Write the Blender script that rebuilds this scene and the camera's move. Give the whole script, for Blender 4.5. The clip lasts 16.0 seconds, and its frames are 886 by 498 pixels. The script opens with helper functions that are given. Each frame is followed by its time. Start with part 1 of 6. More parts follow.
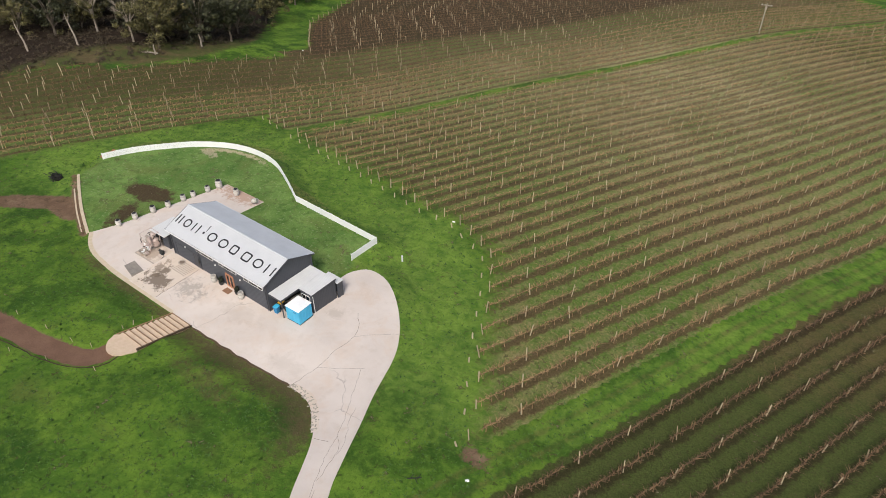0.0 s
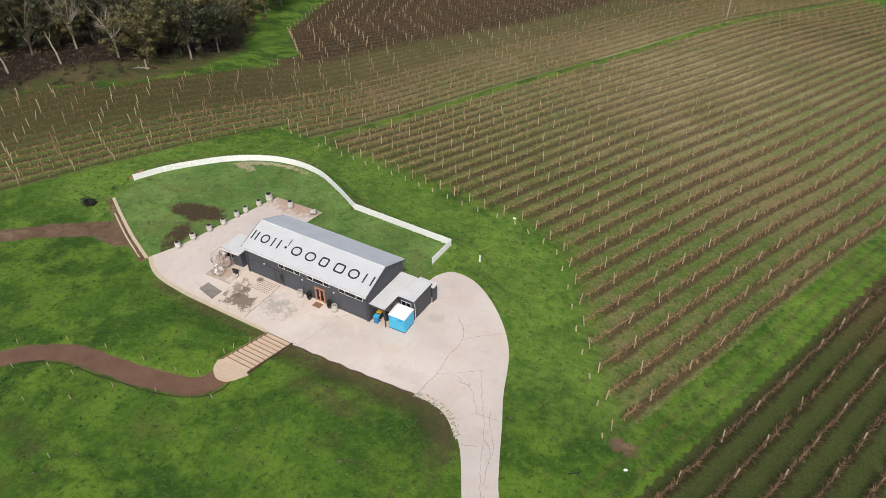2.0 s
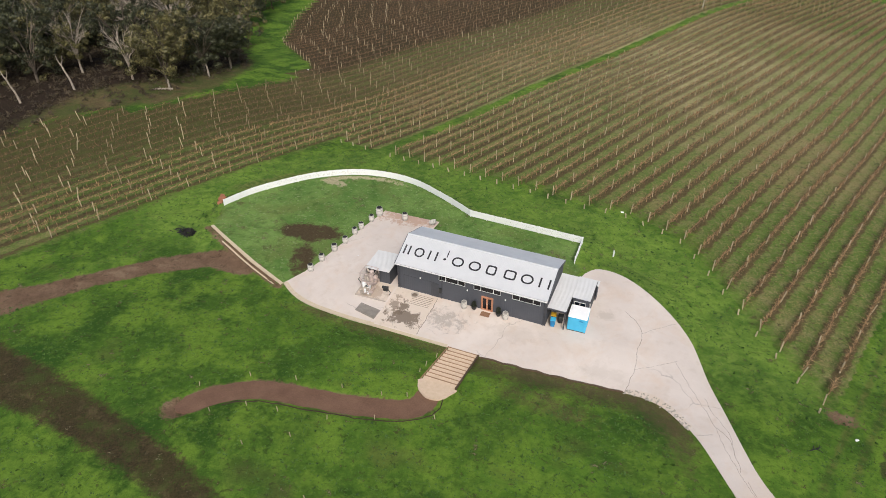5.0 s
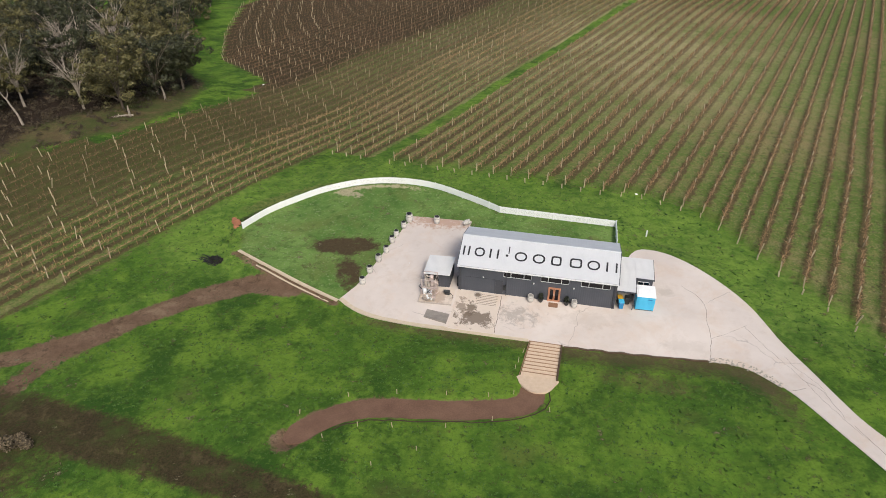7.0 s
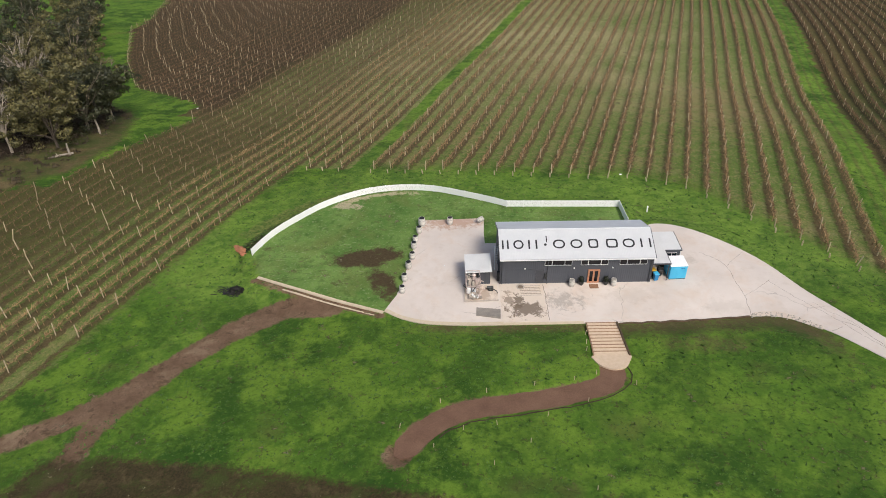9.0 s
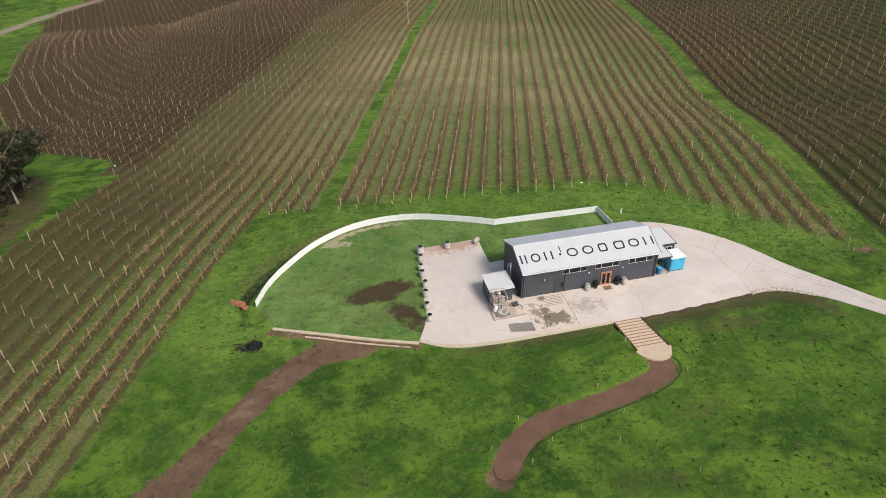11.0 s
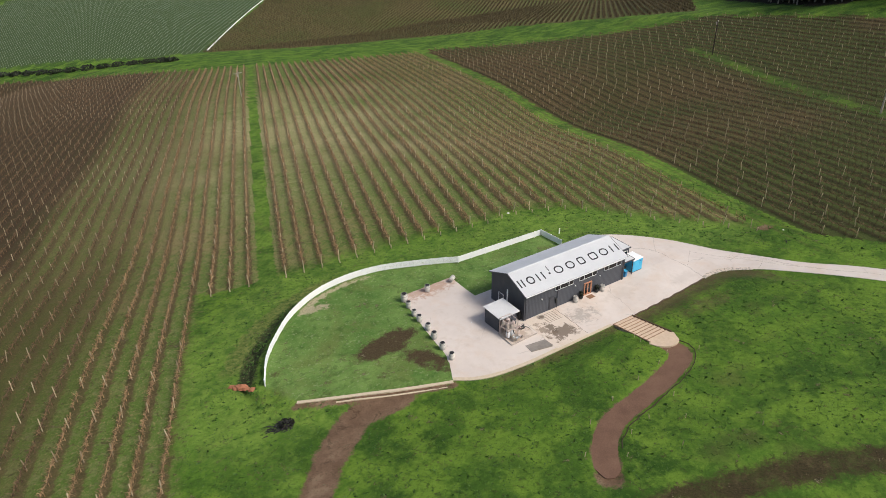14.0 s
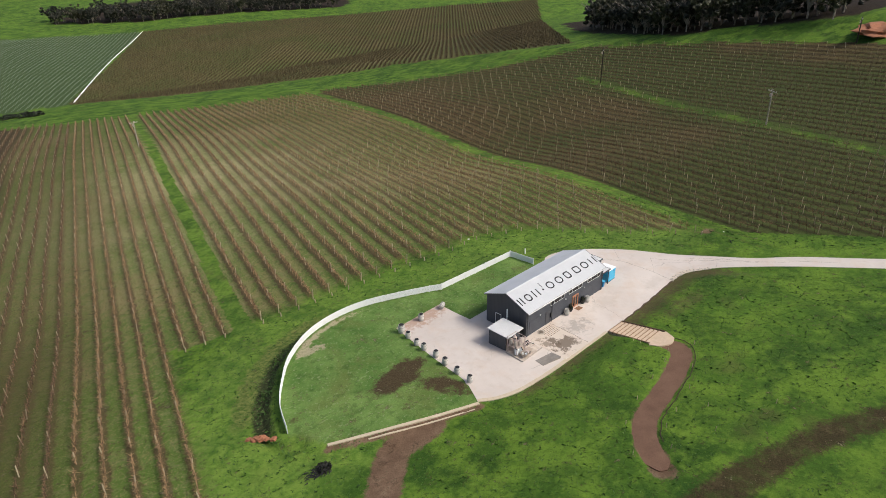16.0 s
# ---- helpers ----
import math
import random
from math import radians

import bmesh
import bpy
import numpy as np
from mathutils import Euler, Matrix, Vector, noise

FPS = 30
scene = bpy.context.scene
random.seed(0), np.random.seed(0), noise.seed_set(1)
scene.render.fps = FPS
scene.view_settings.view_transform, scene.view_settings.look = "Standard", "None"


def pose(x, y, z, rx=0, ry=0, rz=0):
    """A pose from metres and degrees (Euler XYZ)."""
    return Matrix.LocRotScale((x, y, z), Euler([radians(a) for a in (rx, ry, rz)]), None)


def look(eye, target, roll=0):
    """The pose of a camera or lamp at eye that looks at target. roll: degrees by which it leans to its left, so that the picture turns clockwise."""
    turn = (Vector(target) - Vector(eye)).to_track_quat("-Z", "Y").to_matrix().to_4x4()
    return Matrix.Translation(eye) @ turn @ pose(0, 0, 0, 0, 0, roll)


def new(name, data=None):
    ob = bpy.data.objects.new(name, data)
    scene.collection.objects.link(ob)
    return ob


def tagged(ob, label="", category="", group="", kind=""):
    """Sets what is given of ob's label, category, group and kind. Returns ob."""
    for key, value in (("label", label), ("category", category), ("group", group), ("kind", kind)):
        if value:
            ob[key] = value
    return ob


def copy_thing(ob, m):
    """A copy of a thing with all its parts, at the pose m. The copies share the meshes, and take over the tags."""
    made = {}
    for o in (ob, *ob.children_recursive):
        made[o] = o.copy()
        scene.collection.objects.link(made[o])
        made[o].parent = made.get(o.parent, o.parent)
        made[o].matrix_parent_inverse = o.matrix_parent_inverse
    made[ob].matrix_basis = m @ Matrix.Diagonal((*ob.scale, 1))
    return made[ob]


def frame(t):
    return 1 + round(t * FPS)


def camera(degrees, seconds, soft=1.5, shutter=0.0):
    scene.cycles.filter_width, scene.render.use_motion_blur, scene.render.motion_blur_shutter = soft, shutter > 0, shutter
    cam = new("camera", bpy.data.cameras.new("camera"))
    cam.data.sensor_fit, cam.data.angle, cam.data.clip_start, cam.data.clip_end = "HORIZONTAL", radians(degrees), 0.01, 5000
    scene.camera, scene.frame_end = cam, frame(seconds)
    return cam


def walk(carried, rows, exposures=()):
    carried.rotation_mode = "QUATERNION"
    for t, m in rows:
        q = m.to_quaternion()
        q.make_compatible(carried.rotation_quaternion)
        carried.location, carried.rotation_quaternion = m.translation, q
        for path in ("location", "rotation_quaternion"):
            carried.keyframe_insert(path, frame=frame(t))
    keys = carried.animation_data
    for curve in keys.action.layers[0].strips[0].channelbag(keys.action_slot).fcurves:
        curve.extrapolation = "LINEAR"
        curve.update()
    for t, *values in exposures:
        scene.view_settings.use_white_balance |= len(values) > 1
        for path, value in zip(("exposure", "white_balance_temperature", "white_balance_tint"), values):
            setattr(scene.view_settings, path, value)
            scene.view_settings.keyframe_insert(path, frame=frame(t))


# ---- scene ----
cam = camera(65.5, 16.0, 0.9)
# seconds, eye x y z, then yaw, pitch and roll in degrees
PATH = [
    (0.0, 70.65, -35.34, 54.93, 37.270, -37.322, 0.31),
    (0.5, 66.92, -37.99, 54.73, 35.883, -37.269, 0.18),
    (1.0, 63.07, -40.58, 54.57, 34.260, -37.239, 0.07),
    (1.5, 59.12, -43.10, 54.45, 32.447, -37.214, -0.00),
    (2.0, 55.08, -45.55, 54.37, 30.563, -37.168, -0.06),
    (2.5, 50.95, -47.90, 54.31, 28.786, -37.099, -0.08),
    (3.0, 46.76, -50.12, 54.29, 27.274, -37.034, -0.08),
    (3.5, 42.51, -52.19, 54.31, 26.081, -37.013, -0.07),
    (4.0, 38.20, -54.12, 54.35, 25.051, -37.028, -0.07),
    (4.5, 33.86, -55.94, 54.36, 23.869, -37.022, -0.08),
    (5.0, 29.50, -57.66, 54.33, 22.283, -36.951, -0.11),
    (5.5, 25.11, -59.27, 54.24, 20.247, -36.825, -0.17),
    (6.0, 20.71, -60.74, 54.10, 17.829, -36.689, -0.27),
    (6.5, 16.28, -62.07, 53.93, 15.123, -36.592, -0.40),
    (7.0, 11.81, -63.22, 53.76, 12.234, -36.562, -0.55),
    (7.5, 7.30, -64.18, 53.62, 9.259, -36.589, -0.70),
    (8.0, 2.74, -64.94, 53.54, 6.283, -36.600, -0.85),
    (8.5, -1.84, -65.49, 53.54, 3.340, -36.487, -0.97),
    (9.0, -6.47, -65.80, 53.60, 0.342, -36.187, -1.05),
    (9.5, -11.15, -65.83, 53.72, -2.826, -35.747, -1.08),
    (10.0, -15.83, -65.59, 53.85, -6.187, -35.243, -1.08),
    (10.5, -20.48, -65.11, 53.95, -9.672, -34.680, -1.06),
    (11.0, -25.04, -64.44, 53.98, -13.172, -34.029, -1.03),
    (11.5, -29.45, -63.62, 53.92, -16.594, -33.267, -1.01),
    (12.0, -33.69, -62.68, 53.80, -19.914, -32.427, -1.01),
    (12.5, -37.80, -61.61, 53.67, -23.176, -31.593, -1.03),
    (13.0, -41.77, -60.40, 53.56, -26.419, -30.824, -1.06),
    (13.5, -45.61, -59.00, 53.51, -29.612, -30.106, -1.09),
    (14.0, -49.35, -57.41, 53.50, -32.719, -29.399, -1.10),
    (14.5, -53.00, -55.61, 53.49, -35.741, -28.683, -1.09),
    (15.0, -56.56, -53.56, 53.46, -38.700, -27.962, -1.05),
    (15.5, -60.02, -51.23, 53.40, -41.618, -27.240, -0.99),
    (16.0, -63.39, -48.57, 53.28, -44.543, -26.503, -0.90),
]
walk(cam, [(t, Matrix.Translation((x, y, z)) @ pose(0, 0, 0, 90 + pitch, 0, yaw) @ pose(0, 0, 0, 0, 0, roll)) for t, x, y, z, yaw, pitch, roll in PATH])

# ---- light ----
SUN_AZ, SUN_EL = radians(150), radians(48)  # compass bearing of the light from +y towards +x
world = bpy.data.worlds.new("world")
scene.world = world
world.use_nodes = True
wn = world.node_tree
sky = wn.nodes.new("ShaderNodeTexSky")
sky.sky_type, sky.sun_disc = "NISHITA", False
sky.sun_elevation, sky.sun_rotation = SUN_EL, SUN_AZ
sky.air_density, sky.dust_density, sky.ozone_density = 1.0, 4.0, 1.0
wn.links.new(sky.outputs[0], wn.nodes["Background"].inputs[0])
wn.nodes["Background"].inputs[1].default_value = 0.095
sun = new("sun", bpy.data.lights.new("sun", "SUN"))
sun.data.energy, sun.data.angle, sun.data.color = 2.0, radians(16), (1.0, 0.96, 0.905)
sun.matrix_world = look((math.sin(SUN_AZ) * 100 * math.cos(SUN_EL), math.cos(SUN_AZ) * 100 * math.cos(SUN_EL), 100 * math.sin(SUN_EL)), (0, 0, 0))
scene.view_settings.exposure = 0.34

# ---- materials ----
def srgb(r, g, b):
    f = lambda c: c / 12.92 if c <= 0.04045 else ((c + 0.055) / 1.055) ** 2.4
    return (f(r / 255), f(g / 255), f(b / 255), 1)


class Nodes:
    """Short hands for a node tree of one material."""

    def __init__(self, name, rough=0.8, metal=0.0):
        self.mat = bpy.data.materials.new(name)
        self.mat.use_nodes = True
        self.t = self.mat.node_tree
        self.b = self.t.nodes["Principled BSDF"]
        self.b.inputs["Roughness"].default_value = rough
        self.b.inputs["Metallic"].default_value = metal

    def n(self, kind, **inputs):
        node = self.t.nodes.new("ShaderNode" + kind)
        for k, v in inputs.items():
            k = k.replace("_", " ")
            self.put(node.inputs[int(k[1:]) if k[0] == "i" and k[1:].isdigit() else k], v)
        return node

    def put(self, socket, v):
        if isinstance(v, bpy.types.NodeSocket):
            self.t.links.new(v, socket)
        elif isinstance(v, bpy.types.Node):
            self.t.links.new(v.outputs[0], socket)
        else:
            socket.default_value = v

    def coord(self):
        return self.n("TexCoord").outputs["Object"]

    def noise(self, scale, detail=4, rough=0.6, vector=None, distortion=0.0):
        return self.n("TexNoise", Vector=vector or self.coord(), Scale=scale, Detail=detail, Roughness=rough, Distortion=distortion).outputs["Fac"]

    def ramp(self, fac, lo, hi):
        m = self.n("MapRange", Value=fac)
        m.clamp = True
        m.inputs["From Min"].default_value, m.inputs["From Max"].default_value = lo, hi
        return m.outputs[0]

    def mix(self, fac, a, b):
        m = self.t.nodes.new("ShaderNodeMix")
        m.data_type = "RGBA"
        self.put(m.inputs[0], fac), self.put(m.inputs[6], a), self.put(m.inputs[7], b)
        return m.outputs[2]

    def math(self, op, a, b=0.0, c=0.0):
        m = self.t.nodes.new("ShaderNodeMath")
        m.operation = op
        self.put(m.inputs[0], a), self.put(m.inputs[1], b), self.put(m.inputs[2], c)
        return m.outputs[0]

    def attr(self, name):
        a = self.t.nodes.new("ShaderNodeAttribute")
        a.attribute_name = name
        return a.outputs["Fac"]

    def color(self, c):
        self.put(self.b.inputs["Base Color"], c)
        return self

    def bump(self, height, strength=0.4, distance=0.05):
        self.put(self.b.inputs["Normal"], self.n("Bump", Height=height, Strength=strength, Distance=distance))
        return self


def plain(name, a, b, scale=3.0, rough=0.7, metal=0.0, bump=0.2, fine=40.0):
    """A surface between two colours: blotches, fine grain and a slight relief."""
    m = Nodes(name, rough, metal)
    big, small = m.noise(scale), m.noise(fine, 3)
    f = m.math("MULTIPLY_ADD", small, 0.5, m.math("MULTIPLY", big, 0.6))
    m.color(m.mix(m.ramp(f, 0.35, 0.75), a, b)).bump(small, bump, 0.01)
    return m.mat


def ribbed(name, a, b, axis, pitch, rough, metal=0.0, depth=0.02):
    """Sheet cladding with ribs across the given axis of the object."""
    m = Nodes(name, rough, metal)
    sep = m.n("SeparateXYZ", Vector=m.coord())
    wave = m.math("SINE", m.math("MULTIPLY", sep.outputs[axis], 2 * math.pi / pitch))
    stain = m.noise(0.6, 5)
    grime = m.noise(7, 4)
    f = m.math("MULTIPLY_ADD", grime, 0.35, m.math("MULTIPLY", stain, 0.7))
    m.color(m.mix(m.ramp(f, 0.3, 0.75), a, b)).bump(wave, 0.5, depth)
    return m.mat


def ground_material():
    m = Nodes("ground_cover", 0.95)
    m.b.inputs["Specular IOR Level"].default_value = 0.15
    patch, clump, blade = m.noise(0.055, 5, 0.65), m.noise(0.45, 5, 0.7), m.noise(5.0, 4, 0.75)
    speck = m.noise(1.6, 3, 0.6, distortion=0.6)
    # open pasture
    broad, drift = m.noise(0.16, 5, 0.65), m.noise(0.75, 5, 0.7, distortion=0.5)
    grain = m.noise(2.2, 4, 0.65, distortion=0.4)
    g = m.mix(m.ramp(patch, 0.4, 0.6), srgb(62, 98, 32), srgb(102, 142, 46))
    g = m.mix(m.math("MULTIPLY", m.ramp(broad, 0.46, 0.56), 0.85), g, srgb(124, 160, 54))
    g = m.mix(m.math("MULTIPLY", m.ramp(m.noise(0.085, 4, 0.6, distortion=0.7), 0.5, 0.6), 0.6), g, srgb(54, 92, 32))
    g = m.mix(m.math("MULTIPLY", m.ramp(drift, 0.5, 0.66), 0.3), g, srgb(142, 172, 64))
    g = m.mix(m.math("MULTIPLY", m.ramp(drift, 0.46, 0.36), 0.35), g, srgb(58, 90, 28))
    g = m.mix(m.math("MULTIPLY", m.ramp(grain, 0.47, 0.37), 0.35), g, srgb(54, 86, 28))
    g = m.mix(m.math("MULTIPLY", m.ramp(grain, 0.56, 0.66), 0.25), g, srgb(142, 172, 70))
    g = m.mix(m.math("MULTIPLY", m.ramp(m.noise(0.11, 3), 0.6, 0.72), 0.5), g, srgb(102, 102, 58))
    g = m.mix(m.math("MULTIPLY", m.ramp(blade, 0.5, 0.7), 0.25), g, srgb(56, 84, 26))
    g = m.mix(m.math("MULTIPLY", m.ramp(speck, 0.6, 0.66), 0.5), g, srgb(44, 66, 24))
    # extra brightness round the yard is put into the grass colour; lanes grow paler
    lit_ring_lanes = m.ramp(m.math("ADD", m.attr("lit_ring_lanes"), m.math("MULTIPLY", m.math("SUBTRACT", broad, 0.5), 1.6)), 0.2, 0.9)
    g = m.mix(m.math("MULTIPLY", lit_ring_lanes, 0.5), g, m.mix(m.ramp(drift, 0.38, 0.6), srgb(104, 144, 54), srgb(150, 180, 80)))
    hayband = m.math("ADD", m.attr("dried"), m.math("MULTIPLY", m.math("SUBTRACT", drift, 0.5), 2.2))
    g = m.mix(m.math("MULTIPLY", m.ramp(hayband, 0.5, 0.9), 0.7), g, m.mix(m.ramp(speck, 0.4, 0.6), srgb(150, 150, 88), srgb(96, 110, 54)))
    fleck = m.noise(2.6, 2, 0.5)
    # mown lawn
    lawn = m.mix(m.ramp(m.noise(0.2, 5, 0.7), 0.4, 0.62), srgb(101, 139, 64), srgb(136, 169, 88))
    lawn = m.mix(m.math("MULTIPLY", m.ramp(m.noise(0.13, 4, 0.6, distortion=0.5), 0.52, 0.66), 0.55), lawn, srgb(126, 134, 72))
    lawn = m.mix(m.math("MULTIPLY", m.ramp(clump, 0.5, 0.72), 0.4), lawn, srgb(132, 144, 80))
    lawn = m.mix(m.math("MULTIPLY", m.ramp(blade, 0.5, 0.75), 0.35), lawn, srgb(74, 104, 44))
    lawn = m.mix(m.math("MULTIPLY", m.ramp(drift, 0.48, 0.38), 0.5), lawn, srgb(76, 104, 46))
    lawn = m.mix(m.math("MULTIPLY", m.ramp(fleck, 0.6, 0.68), 0.5), lawn, srgb(164, 178, 128))
    g = m.mix(m.attr("lawn"), g, lawn)
    # vineyard floor: green between the rows, straw and shade-darkened earth below the vines
    pos = m.n("SeparateXYZ", Vector=m.coord())
    s = m.math("SUBTRACT", m.math("MULTIPLY", pos.outputs[0], NX), m.math("MULTIPLY", pos.outputs[1], -NY))
    off = m.attr("across")
    near = m.math("ABSOLUTE", m.math("SUBTRACT", m.math("FRACT", m.math("ADD", off, 0.5)), 0.5))
    edge = m.math("ADD", near, m.math("MULTIPLY", m.math("SUBTRACT", m.noise(0.9, 5, 0.7), 0.5), 0.55))
    strip = m.math("MULTIPLY", m.ramp(edge, 0.25, 0.12), m.math("MULTIPLY_ADD", m.attr("dry"), -0.38, 0.88))
    wide = m.noise(0.022, 4)
    tan = m.mix(m.ramp(blade, 0.42, 0.7), srgb(98, 94, 54), srgb(66, 62, 36))
    mid = m.mix(m.ramp(m.math("ADD", wide, m.math("MULTIPLY", m.math("SUBTRACT", clump, 0.5), 0.7)), 0.3, 0.54), srgb(164, 151, 102), srgb(104, 134, 56))
    mid = m.mix(m.math("MULTIPLY", m.ramp(blade, 0.5, 0.7), 0.6), mid, srgb(96, 106, 58))
    mid = m.mix(m.math("MULTIPLY", m.ramp(drift, 0.5, 0.64), 0.7), mid, srgb(150, 150, 100))
    mid = m.mix(m.math("MULTIPLY", m.ramp(speck, 0.58, 0.66), 0.6), mid, srgb(86, 84, 50))
    hay = m.noise(3.4, 4, 0.75, distortion=0.8)
    mid = m.mix(m.math("MULTIPLY", m.ramp(hay, 0.54, 0.64), 0.65), mid, srgb(186, 167, 118))
    mid = m.mix(m.math("MULTIPLY", m.ramp(hay, 0.45, 0.37), 0.6), mid, srgb(92, 88, 52))
    mid = m.mix(m.math("MULTIPLY", m.math("MULTIPLY", m.attr("hay"), m.ramp(m.math("MULTIPLY_ADD", clump, 0.5, m.math("MULTIPLY", m.noise(0.05, 4, 0.6), 0.6)), 0.4, 0.66)), 0.85), mid, m.mix(m.ramp(hay, 0.4, 0.6), srgb(178, 170, 114), srgb(222, 208, 160)))
    mid = m.mix(m.math("MULTIPLY", m.attr("dry"), 0.82), mid, tan)
    # bare earth strip, its colour deepened for the shade of the rows
    bare = m.mix(m.ramp(clump, 0.3, 0.7), srgb(88, 71, 49), srgb(124, 104, 74))
    bare = m.mix(m.math("MULTIPLY", m.ramp(hay, 0.55, 0.65), 0.45), bare, srgb(170, 144, 112))
    bare = m.mix(m.math("MULTIPLY", m.ramp(blade, 0.45, 0.7), 0.8), bare, srgb(70, 60, 38))
    bare = m.mix(m.math("MULTIPLY", m.attr("dry"), 0.5), bare, srgb(96, 80, 54))
    bare = m.mix(m.math("MULTIPLY", m.attr("hay"), 0.4), bare, srgb(176, 158, 118))
    vine = m.mix(strip, mid, bare)
    vine = m.mix(m.math("MULTIPLY", m.attr("brown"), 0.85), vine, m.mix(m.ramp(blade, 0.35, 0.7), srgb(70, 56, 42), srgb(98, 79, 58)))
    loam = m.mix(m.ramp(m.math("MULTIPLY_ADD", blade, 0.6, m.math("MULTIPLY", drift, 0.4)), 0.42, 0.58), srgb(124, 110, 70), srgb(90, 80, 50))
    loam = m.mix(m.math("MULTIPLY", m.ramp(hay, 0.52, 0.62), 0.5), loam, srgb(138, 120, 82))
    loam = m.mix(m.math("MULTIPLY", m.ramp(m.math("ADD", m.math("MULTIPLY_ADD", clump, 0.3, wide), m.math("MULTIPLY", m.attr("green"), 0.3)), 0.6, 0.82), 0.75), loam, m.mix(m.ramp(blade, 0.4, 0.65), srgb(82, 106, 46), srgb(60, 74, 34)))
    # dark lines along the rows: shade under the vines painted into the loam
    loam = m.mix(m.math("MULTIPLY", m.ramp(m.math("ADD", edge, m.math("MULTIPLY", m.math("SUBTRACT", hay, 0.5), 0.3)), 0.26, 0.08), 0.75), loam, m.mix(m.ramp(blade, 0.4, 0.7), srgb(58, 46, 32), srgb(40, 32, 22)))
    vine = m.mix(m.math("MULTIPLY", m.attr("loam"), 0.92), vine, loam)
    rut = m.math("ABSOLUTE", m.math("SUBTRACT", m.math("ABSOLUTE", m.math("SUBTRACT", s, 49.2)), 1.0))
    rut = m.ramp(m.math("ADD", rut, m.math("MULTIPLY", m.math("SUBTRACT", clump, 0.5), 0.9)), 0.5, 0.1)
    g = m.mix(m.math("MULTIPLY", m.math("MULTIPLY", rut, m.attr("lane")), 0.5), g, m.mix(m.ramp(drift, 0.42, 0.58), srgb(76, 96, 44), srgb(122, 106, 70)))
    fray = m.math("ADD", m.math("MULTIPLY", m.math("SUBTRACT", clump, 0.5), 1.0), m.math("MULTIPLY", m.math("SUBTRACT", speck, 0.5), 0.9))
    g = m.mix(m.ramp(m.math("ADD", m.attr("vine"), fray), 0.25, 0.7), g, vine)
    # dark soil banks, thin grass over them
    bank = m.mix(m.ramp(clump, 0.42, 0.7), srgb(110, 93, 68), srgb(98, 98, 58))
    bank = m.mix(m.math("MULTIPLY", m.ramp(drift, 0.52, 0.66), 0.6), bank, srgb(124, 110, 82))
    bank = m.mix(m.math("MULTIPLY", m.ramp(blade, 0.5, 0.8), 0.6), bank, srgb(70, 62, 40))
    wob = m.math("MULTIPLY", m.math("SUBTRACT", clump, 0.5), 1.2)
    wob2 = m.math("ADD", m.math("MULTIPLY", m.math("SUBTRACT", blade, 0.5), 0.9), m.math("MULTIPLY", m.math("SUBTRACT", speck, 0.5), 1.1))
    wobble = m.math("ADD", wob, wob2)
    g = m.mix(m.math("MULTIPLY", m.ramp(m.math("ADD", m.attr("bank"), wobble), 0.15, 0.85), 0.92), g, bank)
    straw = m.mix(m.ramp(clump, 0.35, 0.68), srgb(98, 84, 58), srgb(138, 122, 86))
    straw = m.mix(m.math("MULTIPLY", m.ramp(blade, 0.45, 0.75), 0.7), straw, srgb(72, 70, 40))
    straw = m.mix(m.math("MULTIPLY", m.ramp(drift, 0.54, 0.64), 0.45), straw, srgb(136, 122, 88))
    straw = m.mix(m.math("MULTIPLY", m.ramp(broad, 0.42, 0.56), 0.75), straw, srgb(80, 96, 46))
    g = m.mix(m.ramp(m.math("ADD", m.attr("verge"), m.math("MULTIPLY", wobble, 0.6)), 0.3, 0.75), g, straw)
    # worn earth of the tracks
    earth = m.mix(m.ramp(clump, 0.35, 0.7), srgb(122, 97, 76), srgb(154, 127, 102))
    earth = m.mix(m.math("MULTIPLY", m.ramp(m.noise(0.22, 5), 0.54, 0.68), 0.8), earth, srgb(176, 152, 122))
    earth = m.mix(m.math("MULTIPLY", m.ramp(blade, 0.5, 0.8), 0.5), earth, srgb(92, 68, 52))
    earth = m.mix(m.math("MULTIPLY", m.ramp(drift, 0.46, 0.36), 0.6), earth, srgb(74, 60, 42))
    half = m.math("MULTIPLY", wobble, 0.75)
    g = m.mix(m.ramp(m.math("ADD", m.attr("earth"), half), 0.35, 0.65), g, earth)
    rank = m.mix(m.ramp(blade, 0.4, 0.7), srgb(88, 110, 66), srgb(62, 82, 48))
    g = m.mix(m.attr("rank"), g, rank)
    # ditch grass with straw flecks; shade down in the trench is painted in
    ditch = m.mix(m.ramp(drift, 0.4, 0.62), srgb(58, 64, 40), srgb(88, 98, 58))
    ditch = m.mix(m.math("MULTIPLY", m.ramp(fleck, 0.62, 0.7), 0.6), ditch, srgb(160, 154, 112))
    g = m.mix(m.ramp(m.math("ADD", m.attr("ditch"), half), 0.2, 0.7), g, ditch)
    soil = m.mix(m.ramp(blade, 0.4, 0.7), srgb(62, 50, 36), srgb(96, 78, 56))
    soil = m.mix(m.math("MULTIPLY", m.ramp(drift, 0.52, 0.68), 0.4), soil, srgb(128, 106, 80))
    soil = m.mix(m.math("MULTIPLY", m.ramp(m.noise(0.4, 5, 0.7), 0.5, 0.62), 0.6), soil, srgb(76, 92, 42))
    g = m.mix(m.math("MULTIPLY", m.ramp(m.math("ADD", m.attr("soil"), m.math("MULTIPLY", wobble, 1.1)), 0.2, 0.85), 0.92), g, soil)
    mulch = m.mix(m.ramp(blade, 0.4, 0.7), srgb(82, 68, 48), srgb(104, 92, 64))
